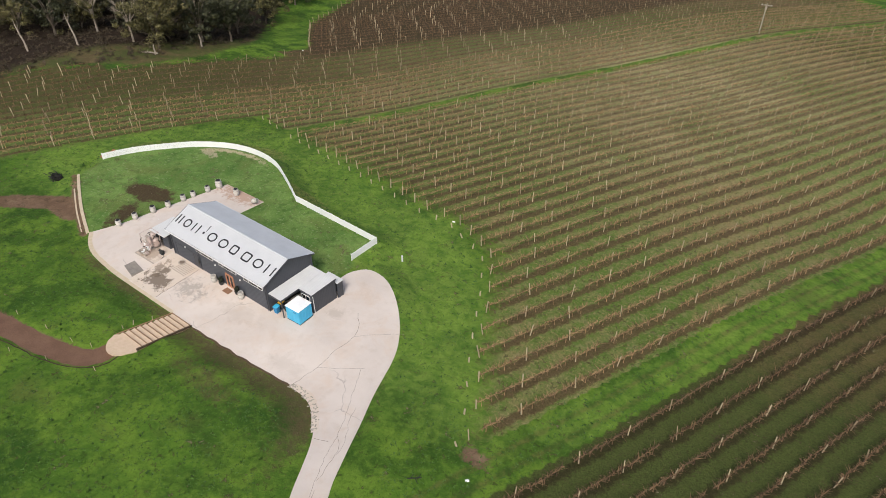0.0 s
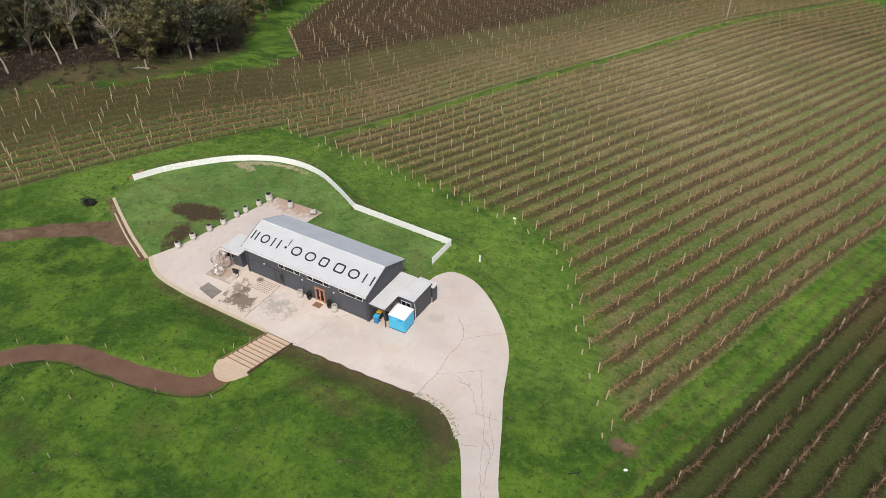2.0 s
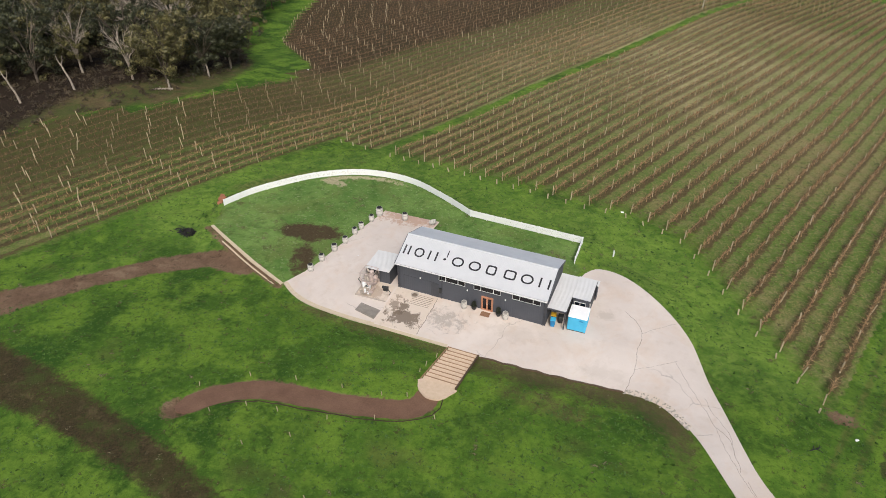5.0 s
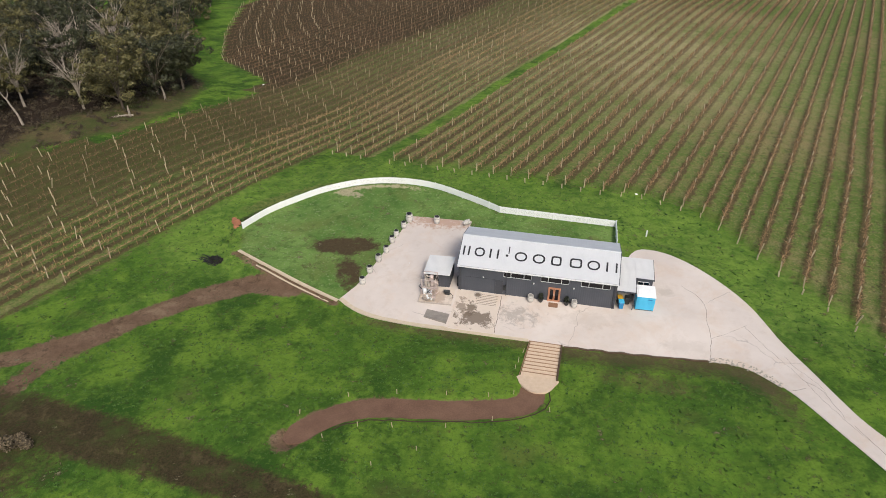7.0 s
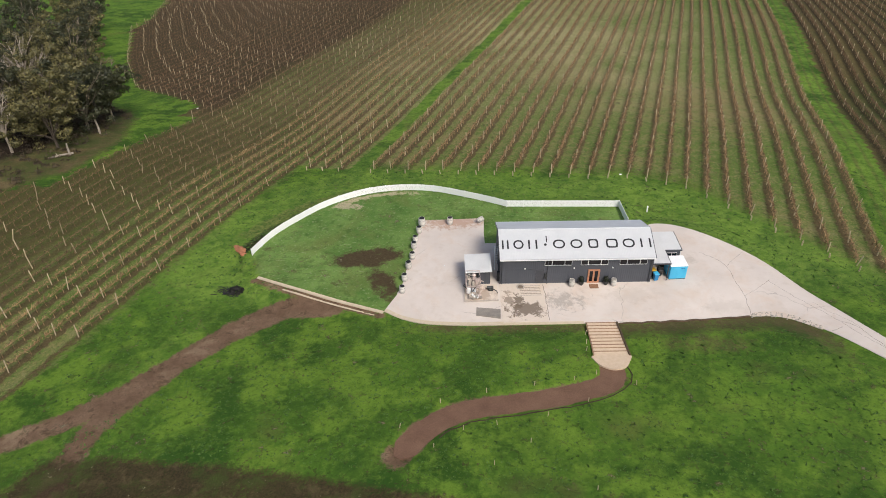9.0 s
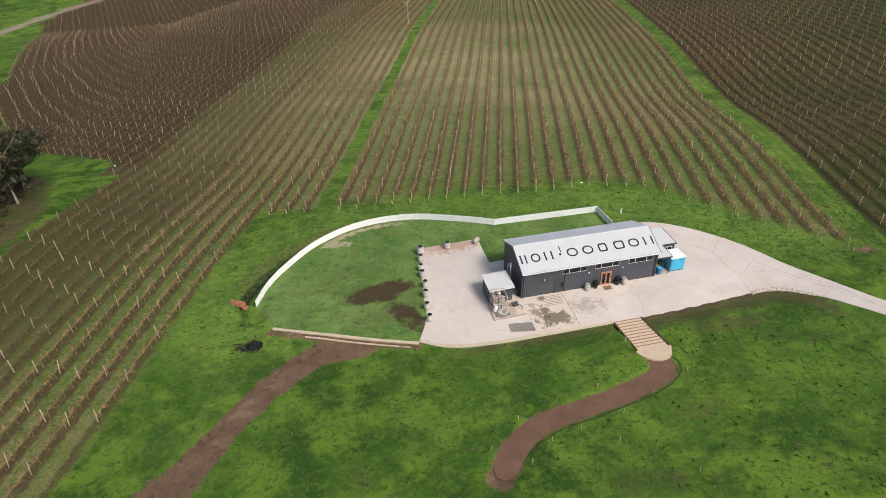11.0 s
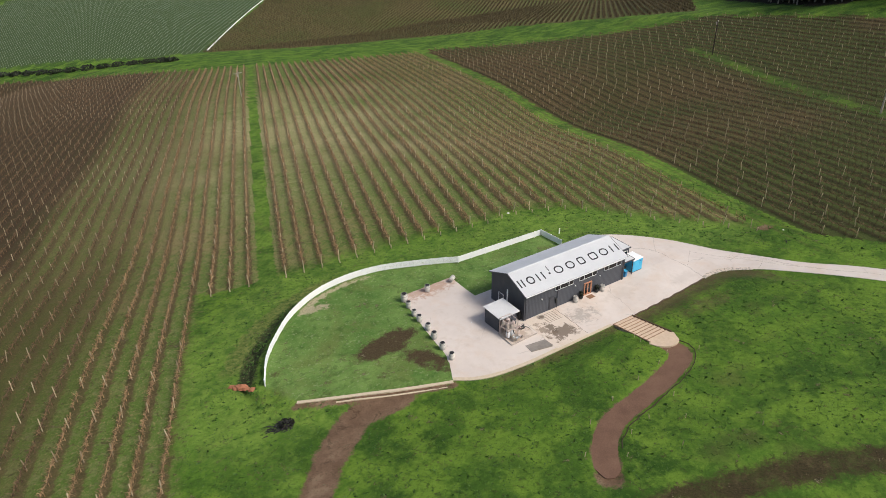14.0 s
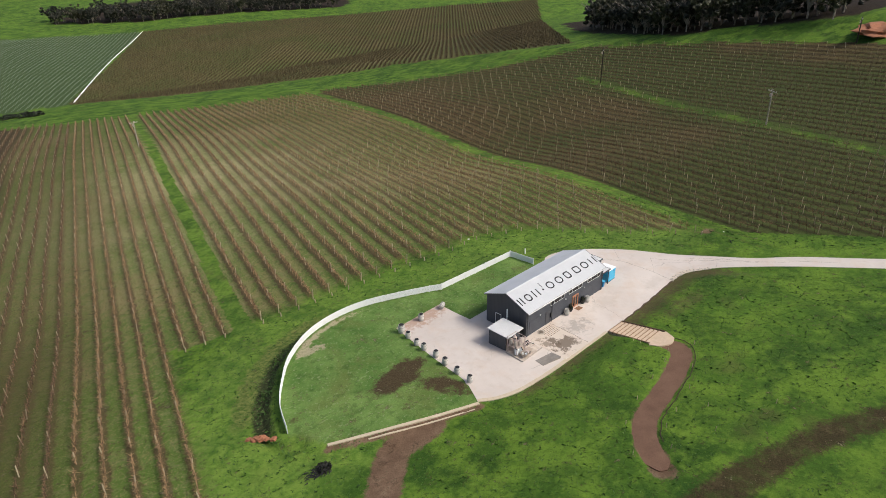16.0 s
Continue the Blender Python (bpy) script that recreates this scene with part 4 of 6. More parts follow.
def window(parent, x0, x1, z0, z1, panes, y=0.0):
    win = part("window", box(x0, y - 0.03, z0, x1, y + 0.06, z1), M_DARK, parent)
    f = 0.035
    for a in ((x0 - f, z0 - f, x1 + f, z0), (x0 - f, z1, x1 + f, z1 + f), (x0 - f, z0, x0, z1), (x1, z0, x1 + f, z1)):
        part("frame", box(a[0], y - 0.08, a[1], a[2], y + 0.02, a[3], 0.008), M_FRAME, win, "white window frame")
    part("sill", box(x0 - 0.12, y - 0.14, z0 - f - 0.05, x1 + 0.12, y + 0.01, z0 - f, 0.01), M_TRIM, win)
    edges = [x0] + [x0 + (x1 - x0) * p for p in panes] + [x1]
    for a, b in zip(edges, edges[1:]):
        part("pane", box(a + 0.04, y - 0.05, z0 + 0.02, b - 0.04, y - 0.035, z1 - 0.02), M_GLASS, win)
    for e in edges[1:-1]:
        part("mullion", box(e - 0.03, y - 0.085, z0, e + 0.03, y + 0.01, z1, 0.006), M_FRAME, win, "white window mullion")


def winery_shed():
    root = thing("winery_shed", pose(0, 0, 0), "dark grey steel winery shed with white-painted front roof slope", "shed")
    L, D, base = 18.4, 7.15, -0.75
    x0 = 0.05
    # walls
    openings = [(5.4, 8.6), (9.75, 12.95), (14.4, 17.65)]
    part("front_wall", box(x0, 0, base, L, 0.18, 3.98), M_WALL, root)
    part("rear_wall", box(x0, D - 0.18, base, L, D, 3.98), M_WALL, root)
    for gx, nm in ((x0, "gable_wall"), (L - 0.18, "gable_wall")):
        bm = bmesh.new()
        prof = [(0.184, base), (D - 0.184, base), (D - 0.184, 4.1), (RIDGE[0], RIDGE[1] - 0.12), (0.184, 4.1)]
        a = [bm.verts.new((gx, y, z)) for y, z in prof]
        b = [bm.verts.new((gx + 0.18, y, z)) for y, z in prof]
        bm.faces.new(a), bm.faces.new(b[::-1])
        for i in range(5):
            bm.faces.new((a[i], b[i], b[(i + 1) % 5], a[(i + 1) % 5]))
        bmesh.ops.recalc_face_normals(bm, faces=bm.faces)
        part(nm, bm, M_WALL_SIDE, root)
    # roof
    part("front_roof", roof_sheet(-0.1, L + 0.1, *EAVE, *RIDGE), M_ROOF_WHITE, root, "white-painted corrugated roof slope")
    part("rear_roof", roof_sheet(-0.1, L + 0.1, *RIDGE, *REAR), M_ROOF_GREY, root, "bare zinc-grey corrugated roof slope")
    part("ridge_cap", tube([(-0.12, RIDGE[0], RIDGE[1] + 0.0), (L + 0.12, RIDGE[0], RIDGE[1] + 0.0)], [0.09, 0.09], 6), M_ROOF_GREY, root)
    for y, z, s in ((EAVE[0] - 0.13, EAVE[1] - 0.16, -1), (REAR[0] + 0.02, REAR[1] - 0.16, 1)):
        part("gutter", box(-0.1, y, z, L + 0.1, y + 0.12, z + 0.12, 0.02), M_ROOF_GREY if s > 0 else M_FRAME, root)
    for gx in (-0.14, L + 0.1):
        for (ya, za), (yb, zb) in ((EAVE, RIDGE), (RIDGE, REAR)):
            part("barge_board", tube([(gx + 0.02, ya, za - 0.08), (gx + 0.02, yb, zb - 0.08)], [0.09, 0.09], 4), M_TRIM, root)
    # windows
    for a, b in openings:
        window(root, a, b, 2.84, 3.7, (0.26, 0.74))
    # double door
    door = part("double_door", box(10.76, -0.03, -0.02, 12.08, 0.05, 2.0), M_DARK, root)
    for a in ((10.7, 0.0, 10.8, 2.08), (12.04, 0.0, 12.14, 2.08), (10.8, 1.98, 12.04, 2.08)):
        part("door_frame", box(a[0], -0.12, a[1], a[2], 0.02, a[3], 0.01), M_DOOR, door, "reddish stained timber frame")
    for a, b in ((10.81, 11.41), (11.43, 12.03)):
        for c in ((a, 0.05, a + 0.1, 1.97), (b - 0.1, 0.05, b, 1.97), (a + 0.1, 0.05, b - 0.1, 0.28), (a + 0.1, 1.86, b - 0.1, 1.97)):
            part("door_rail", box(c[0], -0.09, c[1], c[2], -0.03, c[3], 0.008), M_DOOR, door, "reddish stained timber rail")
        part("pane", box(a + 0.1, -0.07, 0.28, b - 0.1, -0.05, 1.86), M_GLASS, door)
    for x in (11.36, 11.48):
        part("handle", tube([(x, -0.12, 0.95), (x, -0.12, 1.15)], [0.018, 0.018], 6), M_STEEL, door, "steel door handle")
    # sliding doors and seams of the front
    for a, b, z in ((0.75, 4.4, 2.15), (4.4, 5.35, 2.1)):
        for c in ((a, -0.2, a + 0.05, z), (b - 0.05, -0.2, b, z), (a, z, b, z + 0.05)):
            part("door_trim", box(c[0], -0.04, c[1], c[2], 0.0, c[3]), M_TRIM, root)
    part("side_door", box(4.5, -0.03, -0.2, 5.3, 0.0, 2.06), M_TRIM, root, "plain dark grey steel door")
    for px in (0.25, 5.75, 18.2):
        part("downpipe", tube([(px, -0.35, 3.8), (px, -0.09, 3.55), (px, -0.09, -0.2)], [0.05, 0.05, 0.05], 6), M_TRIM, root)
    part("corner_post", box(-0.02, -0.06, base, 0.14, 0.0, 3.95), M_TRIM, root)
    part("corner_post", box(L - 0.1, -0.06, base, L + 0.05, 0.0, 3.95), M_TRIM, root)
    part("meter_box", box(5.42, -0.22, 0.9, 5.68, 0.0, 1.6, 0.02), M_BLACK_P, root)
    for px in (3.0, 8.95, 13.6):
        part("wall_lamp", lathe([(0.05, 0), (0.09, 0.04), (0.09, 0.16), (0.03, 0.2)], 8), M_FRAME, root).location = (px, -0.1, 2.3)
    # gable side: roller door opening, vents
    gate = part("gable_door", box(x0 - 0.03, 4.5, -0.6, x0, 5.4, 1.75), M_TRIM, root, "dark steel door")
    for q in ((4.42, -0.6, 4.5, 1.83), (5.4, -0.6, 5.48, 1.83), (4.5, 1.75, 5.4, 1.83)):
        part("door_frame", box(x0 - 0.06, q[0], q[1], x0 - 0.004, q[2], q[3]), M_FRAME, gate, "white door frame")
    part("pipe_rack", box(x0 - 0.35, 0.5, 0.0, x0, 0.9, 1.4, 0.03), M_BLACK_P, root)
    # painted roof sign as plain shapes
    slope = math.atan2(RIDGE[1] - EAVE[1], RIDGE[0] - EAVE[0])

    def on_roof(bm):
        ob = part("sign_shape", bm, M_SIGN, root, "plain black painted shape of the roof sign")
        ob.matrix_local = Matrix.Translation((0, EAVE[0], EAVE[1])) @ pose(0, 0, 0, math.degrees(slope)) @ pose(0, 0, 0.004)
        return ob

    def loop_shape(xa, xb, va, vb, w, r):
        bm = bmesh.new()
        outer, inner = [], []
        for k in range(24):
            a = 2 * math.pi * k / 24
            c, s = math.cos(a), math.sin(a)
            e = 1.0 / max((abs(c) ** r + abs(s) ** r) ** (1 / r), 1e-6)
            for ring, q in ((outer, 0), (inner, w)):
                ring.append(((xa + xb) / 2 + ((xb - xa) / 2 - q) * c * e, (va + vb) / 2 + ((vb - va) / 2 - q) * s * e))
        for h in (0.004, 0.012):
            ring = [[bm.verts.new((x, v, h)) for x, v in p] for p in (outer, inner)]
            for k in range(24):
                bm.faces.new((ring[0][k], ring[0][(k + 1) % 24], ring[1][(k + 1) % 24], ring[1][k]))
        return bm

    lo, hi = 1.48, 2.74
    for xa, xb, kind in ((0.25, 1.05, 2), (1.62, 2.85, 0), (3.42, 4.5, 2), (6.4, 7.85, 0), (8.5, 9.95, 0), (10.65, 11.85, 1), (12.8, 14.2, 1), (14.8, 16.25, 0), (16.95, 18.2, 2)):
        if kind == 2:
            for q in (xa, xb - 0.2):
                on_roof(box(q, lo, 0.002, q + 0.2, hi, 0.012))
        else:
            on_roof(loop_shape(xa, xb, lo, hi, 0.2, 2.2 if kind == 0 else 5.0))
    on_roof(lathe([(0.17, 0.002), (0.17, 0.012)], 12)).data.transform(Matrix.Translation((5.48, 2.05, 0)))
    on_roof(box(5.6, 2.35, 0.002, 5.72, 3.3, 0.012))
    # lower annex against the end wall
    annex = part("annex_roof", box(18.44, 0.05, 2.68, 20.6, 6.75, 2.78, 0.02), M_ROOF_ANNEX, root, "pale flat sheet roof of the annex")
    part("annex_roof", box(20.604, 2.8, 2.66, 22.7, 6.75, 2.76, 0.02), M_ROOF_ANNEX, root, "pale flat sheet roof of the annex")
    part("annex_roof", box(20.4, 6.76, 1.98, 22.9, 7.8, 2.06, 0.02), M_ROOF_ANNEX, root, "pale flat sheet roof of the annex")
    for q in ((18.44, 0.0, 20.6, 0.05), (20.604, 2.75, 22.7, 2.8)):
        part("fascia", box(q[0], q[1], 2.6, q[2], q[3], 2.8), M_TRIM, root)
    part("fascia", box(22.7, 2.75, 2.58, 22.75, 6.75, 2.78), M_TRIM, root)
    part("fascia", box(20.6, 0.0, 2.6, 20.65, 2.75, 2.8), M_TRIM, root)
    part("annex_wall", box(22.45, 2.95, -0.6, 22.6, 6.7, 2.64), M_WALL_SIDE, root)
    part("annex_wall", box(20.7, 2.95, -0.6, 22.446, 3.1, 2.64), M_WALL, root)
    part("annex_wall", box(18.6, 6.45, -0.8, 22.446, 6.6, 2.64), M_WALL, root)
    part("annex_wall", box(20.55, 3.104, -0.6, 20.7, 6.446, 2.64), M_DARK, root)
    window(root, 20.95, 22.2, 1.35, 2.2, (0.5,), 2.95)
    part("annex_post", box(20.45, 0.15, -0.3, 20.55, 0.25, 2.66), M_TRIM, root)
    part("annex_wall", box(22.7, 6.8, -0.9, 22.8, 7.7, 1.975), M_WALL_SIDE, root)
    part("annex_wall", box(20.55, 7.6, -0.9, 22.696, 7.7, 1.975), M_WALL, root)
    part("annex_pipe", tube([(22.68, 3.0, 2.5), (22.78, 3.0, 0.0)], [0.04, 0.04], 6), M_FRAME, root)
    return root


winery_shed()


def pump_shed():
    root = thing("pump_shed", pose(-2.6, 1.4, 0), "small dark shed with a pale flat roof beside the winery", "shed")
    inv = Matrix.Translation((-2.6, 1.4, 0)).inverted()

    def p(name, bm, mt, label=""):
        o = part(name, bm, mt, root, label)
        o.matrix_parent_inverse = inv
        return o

    bm = bmesh.new()
    q = [(-4.25, -0.42, 2.16), (-1.0, -0.42, 2.3), (-1.0, 3.25, 2.34), (-4.25, 3.25, 2.2)]
    a = [bm.verts.new(v) for v in q]
    b = [bm.verts.new((x, y, z - 0.09)) for x, y, z in q]
    bm.faces.new(a), bm.faces.new(b[::-1])
    for i in range(4):
        bm.faces.new((a[i], b[i], b[(i + 1) % 4], a[(i + 1) % 4]))
    bmesh.ops.recalc_face_normals(bm, faces=bm.faces)
    p("roof", bm, M_ROOF_ANNEX, "pale sheet roof")
    p("side_wall", box(-4.1, 0.1, -0.6, -4.0, 3.05, 2.08), M_WALL_SIDE)
    p("side_wall", box(-1.25, 0.1, -0.6, -1.15, 3.05, 2.1), M_WALL_SIDE)
    p("rear_wall", box(-3.996, 2.95, -0.6, -1.254, 3.05, 2.1), M_WALL)
    p("front_wall", box(-2.6, 0.1, -0.4, -1.254, 0.2, 2.08), M_WALL)
    p("lamp", lathe([(0.04, 0), (0.08, 0.05), (0.02, 0.12)], 8), M_FRAME).matrix_local = pose(-4.14, 1.0, 1.1)
    p("flue", tube([(-0.45, 3.0, -0.4), (-0.45, 3.0, 3.55)], [0.09, 0.09], 10), M_WHITE, "white flue pipe")
    p("flue_bracket", tube([(-0.45, 3.0, 2.2), (0.06, 3.0, 2.2)], [0.03, 0.03], 5), M_TRIM)


pump_shed()


def filter_plant():
    """The steel vessels and pipes in front of the pump shed."""
    root = thing("filter_plant", pose(-3.2, -0.9, 0), "clutter of stainless vessels, pipes and a frame on a plinth", "equipment")
    inv = root.matrix_world.inverted()
    z0 = 0.06
    rnd = random.Random(5)

    def p(name, bm, mt, label=""):
        part(name, bm, mt, root, label).matrix_parent_inverse = inv

    def move(bm, x, y, z):
        bmesh.ops.translate(bm, vec=(x, y, z), verts=bm.verts)
        return bm

    p("vessel", move(lathe([(0.1, 0), (0.46, 0.12), (0.5, 0.65), (0.45, 1.1), (0.16, 1.3)], 14), -3.0, -0.75, z0 + 0.2), M_STEEL, "rounded steel vessel")
    p("vessel", move(lathe([(0.25, 0), (0.28, 0.7), (0.12, 0.9)], 12), -3.85, -1.6, z0), M_WHITE, "white drum")
    p("vessel", move(lathe([(0.25, 0), (0.28, 0.6), (0.12, 0.75)], 12), -3.2, -1.7, z0), M_WHITE, "white drum")
    p("basin", move(lathe([(0.4, 0), (0.55, 0.35), (0.5, 0.35), (0.35, 0.05)], 14), -3.3, -2.5, z0), M_GRIT, "grey round basin")
    for x, y in ((-4.15, -0.25), (-4.15, -1.9), (-2.5, -0.25), (-2.5, -1.9)):
        p("frame_leg", tube([(x, y, z0), (x, y, 2.35)], [0.045, 0.045], 5), M_STEEL)
    for zz in (1.15, 2.35):
        for a, b in (((-4.15, -0.25), (-4.15, -1.9)), ((-2.5, -0.25), (-2.5, -1.9)), ((-4.15, -1.9), (-2.5, -1.9)), ((-4.15, -0.25), (-2.5, -0.25))):
            p("frame_bar", tube([(*a, zz), (*b, zz)], [0.04, 0.04], 5), M_STEEL)
    for k in range(5):
        y = -1.8 + 0.38 * k
        p("shelf_slat", box(-4.12, y - 0.09, 1.17, -2.53, y + 0.09, 1.2), M_GRIT)
    for k, (x, y, r, h) in enumerate(((-3.8, -0.6, 0.26, 0.8), (-3.2, -0.7, 0.3, 0.95), (-3.7, -1.3, 0.24, 0.7), (-2.9, -1.45, 0.22, 0.85), (-3.3, -1.6, 0.18, 0.55))):
        p("canister", move(lathe([(r * 0.8, 0), (r, 0.08), (r, h - 0.12), (r * 0.6, h), (r * 0.3, h + 0.1)], 12), x, y, 1.2), M_STEEL if k % 2 else M_GRIT, "dull steel canister")
    for k in range(22):
        x, y = rnd.uniform(-4.2, -2.3), rnd.uniform(-2.7, -0.4)
        zz = rnd.uniform(0.1, 1.5)
        q = [(x, y, z0 + zz), (x + rnd.uniform(-0.4, 0.4), y + rnd.uniform(-0.4, 0.4), z0 + zz + rnd.uniform(0.1, 0.7)), (x + rnd.uniform(-0.6, 0.6), y + rnd.uniform(-0.5, 0.5), z0 + zz + rnd.uniform(0.2, 0.8))]
        p("pipe", tube(q, [0.05, 0.05, 0.05], 6), M_DARK if k % 5 == 0 else M_STEEL)
    for k in range(6):
        x, y = rnd.uniform(-3.9, -1.6), rnd.uniform(-2.8, -2.1)
        p("bucket", move(lathe([(0.11, 0), (0.15, 0.3), (0.13, 0.3), (0.1, 0.04)], 10), x, y, z0), M_WHITE if k % 2 else M_GRIT, "small pale bucket")
    p("valve", move(box(-0.25, -0.2, 0, 0.25, 0.2, 0.3, 0.04), -2.6, -2.4, z0), M_STEEL)
    for a, b in (((-4.35, -3.1), (-0.3, -3.1)), ((-4.35, -3.1), (-4.35, -0.2))):
        p("curb", tube([(*a, yard_z(*a) + 0.16), (*b, yard_z(*b) + 0.16)], [0.08, 0.08], 4), M_GRIT)


filter_plant()


def small_items():
    # pump by the pump shed
    pump = thing("pump", pose(-1.15, -1.2, yard_z(-1.15, -1.2) + 0.1), "small black pump with a hose on the plinth", "pump")
    part("body", box(-0.3, -0.22, 0, 0.3, 0.22, 0.35, 0.05), M_BLACK_P, pump)
    part("motor", tube([(-0.45, 0, 0.42), (0.3, 0.1, 0.42)], [0.17, 0.17], 10), M_BLACK_P, pump)
    part("hose", tube([(0.3, 0, 0.2), (0.7, -0.2, 0.05), (0.8, -0.6, 0.03)], [0.05, 0.05, 0.05], 6), M_BLACK_P, pump)
    grate = thing("drain_cover", pose(2.5, -0.75, yard_z(2.5, -0.75) + 0.08), "round rusty metal drain cover beside the wall", "cover")
    part("rim", lathe([(0.45, 0), (0.5, 0.12), (0.38, 0.12), (0.36, 0.06)], 14), M_GRIT, grate)
    part("lid", lathe([(0.36, 0.02), (0.34, 0.07)], 14), M_STAIN, grate)
    mat = thing("door_mat", pose(11.45, -0.75, yard_z(11.4, -0.7) + 0.054), "reddish brown coir mat outside the double door", "mat")
    part("mat", box(-0.55, -0.4, 0, 0.55, 0.4, 0.03, 0.008), M_MAT, mat)
    for x, s in ((9.95, 1.0), (12.95, 0.95)):
        pot = thing("flower_pot", pose(x, -0.38, yard_z(x, -0.38) + 0.05), "dark glazed pot with a small clipped plant", "pot", "pots by the door")
        part("pot", lathe([(0.2, 0), (0.3, 0.25), (0.34, 0.55), (0.3, 0.56), (0.28, 0.45)], 12), M_BLACK_P, pot)
        foliage(pot, "plant", (0, 0, 0.85), (0.3, 0.3, 0.42), 160, 0.09, M_BUSH, 11)
    bins = ((19.05, 1.2, M_BLACK_P, M_YELLOW, "black wheelie bin with a yellow lid"), (19.2, 0.35, M_BLUE_DARK, M_BLUE, "blue wheelie bin under the annex"), (19.9, 1.3, M_BLACK_P, M_BLACK_P, "black wheelie bin with a dark lid"))
    for x, y, body, lid, label in bins:
        b = thing("wheelie_bin", pose(x, y, yard_z(x, y) + 0.05, 0, 0, 8), label, "bin", "bins under the annex")
        bm = box(-0.28, -0.32, 0.05, 0.28, 0.32, 0.98, 0.03)
        for v in bm.verts:
            if v.co.z < 0.4:
                v.co.x *= 0.8
                v.co.y *= 0.8
        part("body", bm, body, b)
        part("lid", box(-0.31, -0.36, 0.985, 0.31, 0.34, 1.06, 0.03), lid, b, "coloured hinged lid")
        for wx in (-0.24, 0.24):
            part("wheel", tube([(wx - 0.03, 0.28, 0.1), (wx + 0.03, 0.28, 0.1)], [0.1, 0.1], 10), M_DARK, b)
    st = thing("marker_post", pose(22.9, 18.5, gz(22.9, 18.5)), "short white marker post in the grass", "post")
    part("post", box(-0.09, -0.09, -0.3, 0.09, 0.09, 1.0, 0.02), M_WHITE, st)


def foliage(parent, name, centre, radii, count, size, material, seed):
    """Many small leaves in an uneven clump."""
    r = np.random.RandomState(seed)
    d = r.normal(size=(count, 3))
    d /= np.linalg.norm(d, axis=1)[:, None]
    c = d * (r.uniform(0.35, 1.0, (count, 1)) ** 0.5) * np.array(radii) + np.array(centre)
    a = r.normal(size=(count, 3))
    a /= np.linalg.norm(a, axis=1)[:, None]
    b = np.cross(a, d + 0.3 * r.normal(size=(count, 3)))
    b /= np.linalg.norm(b, axis=1)[:, None]
    s = size * r.uniform(0.6, 1.4, (count, 1))
    v = np.stack([c - a * s, c + b * s * 0.6, c + a * s, c - b * s * 0.6], 1).reshape(-1, 3)
    return soup(name, v, np.arange(count * 4).reshape(-1, 4), material, parent)


small_items()


def tank_box():
    root = thing("portable_cabin", pose(21.85, 1.45, yard_z(21.85, 1.45) + 0.05, 0, 0, 2), "bright blue plastic cabin with a white roof on the concrete", "cabin")
    w = 1.04
    part("skid", box(-w, -w, 0.0, w, w, 0.12, 0.02), M_BLACK_P, root)
    part("body", box(-w, -w, 0.12, w, w, 2.0, 0.04), M_BLUE, root)
    for s in (-1, 1):
        for k in range(5):
            q = -0.84 + 0.42 * k
            part("rib", box(q - 0.05, s * w - 0.025, 0.2, q + 0.05, s * w + 0.025, 1.95, 0.01), M_BLUE, root)
            part("rib", box(s * w - 0.025, q - 0.05, 0.2, s * w + 0.025, q + 0.05, 1.95, 0.01), M_BLUE, root)
    part("door", box(-0.78, -w - 0.04, 0.22, 0.0, -w - 0.026, 1.9, 0.004), M_BLUE, root, "blue door panel")
    part("vent", box(0.25, -w - 0.045, 1.62, 0.7, -w - 0.026, 1.76, 0.004), M_BLUE_DARK, root)
    bm = bmesh.new()
    box(-w - 0.05, -w - 0.05, 2.0, w + 0.05, w + 0.05, 2.12, 0.04, bm)
    box(-w + 0.12, -w + 0.12, 2.1, w - 0.12, w - 0.12, 2.19, 0.05, bm)
    part("roof", bm, M_WHITE, root, "white moulded roof")


tank_box()


# ---- barrels ----
def barrel(m, open_top, label):
    root = thing("wine_barrel", m, label, "barrel", "barrels round the yard")
    part("cask", lathe([(0.29, 0), (0.34, 0.2), (0.36, 0.48), (0.34, 0.76), (0.29, 0.95), (0.25, 0.95), (0.24, 0.9)], 18), M_BARREL, root)
    for z, r in ((0.05, 0.312), (0.24, 0.353), (0.7, 0.353), (0.9, 0.312)):
        part("hoop", lathe([(r - 0.01, z - 0.025), (r + 0.008, z - 0.025), (r + 0.008, z + 0.025), (r - 0.01, z + 0.025)], 18), M_HOOP, root, "dark iron hoop")
    part("soil" if open_top else "head", lathe([(0.278, 0.952), (0.05, 0.965)] if open_top else [(0.24, 0.86), (0.05, 0.885)], 14), M_DARK if open_top else M_BARREL, root, "dark planting soil" if open_top else "")
    return root


one = barrel(pose(-11.95, -0.75, yard_z(-11.95, -0.75) + 0.05), True, "weathered half-open wine barrel planter at the concrete edge")
for x, y, s, r in ((-11.75, 1.65, 1, 40), (-11.35, 4.25, 1.05, 80), (-10.92, 6.4, 1, 130), (-10.8, 8.85, 1, 200), (-10.65, 10.45, 0.95, 20), (-10.2, 12.7, 1, 70), (-9.85, 14.5, 1.3, 300), (-5.9, 14.6, 1.1, 55)):
    copy_thing(one, pose(x, y, yard_z(x, y) + 0.05, 0, 0, r)).scale = (1.08 * s, 1.08 * s, 1.04 * s)
one.scale = (1.08, 1.08, 1.04)
lying = barrel(pose(-2.05, 14.4, yard_z(-2.05, 14.4) + 0.45, 0, 70, 20), False, "grey wine barrel lying tilted on its stand")
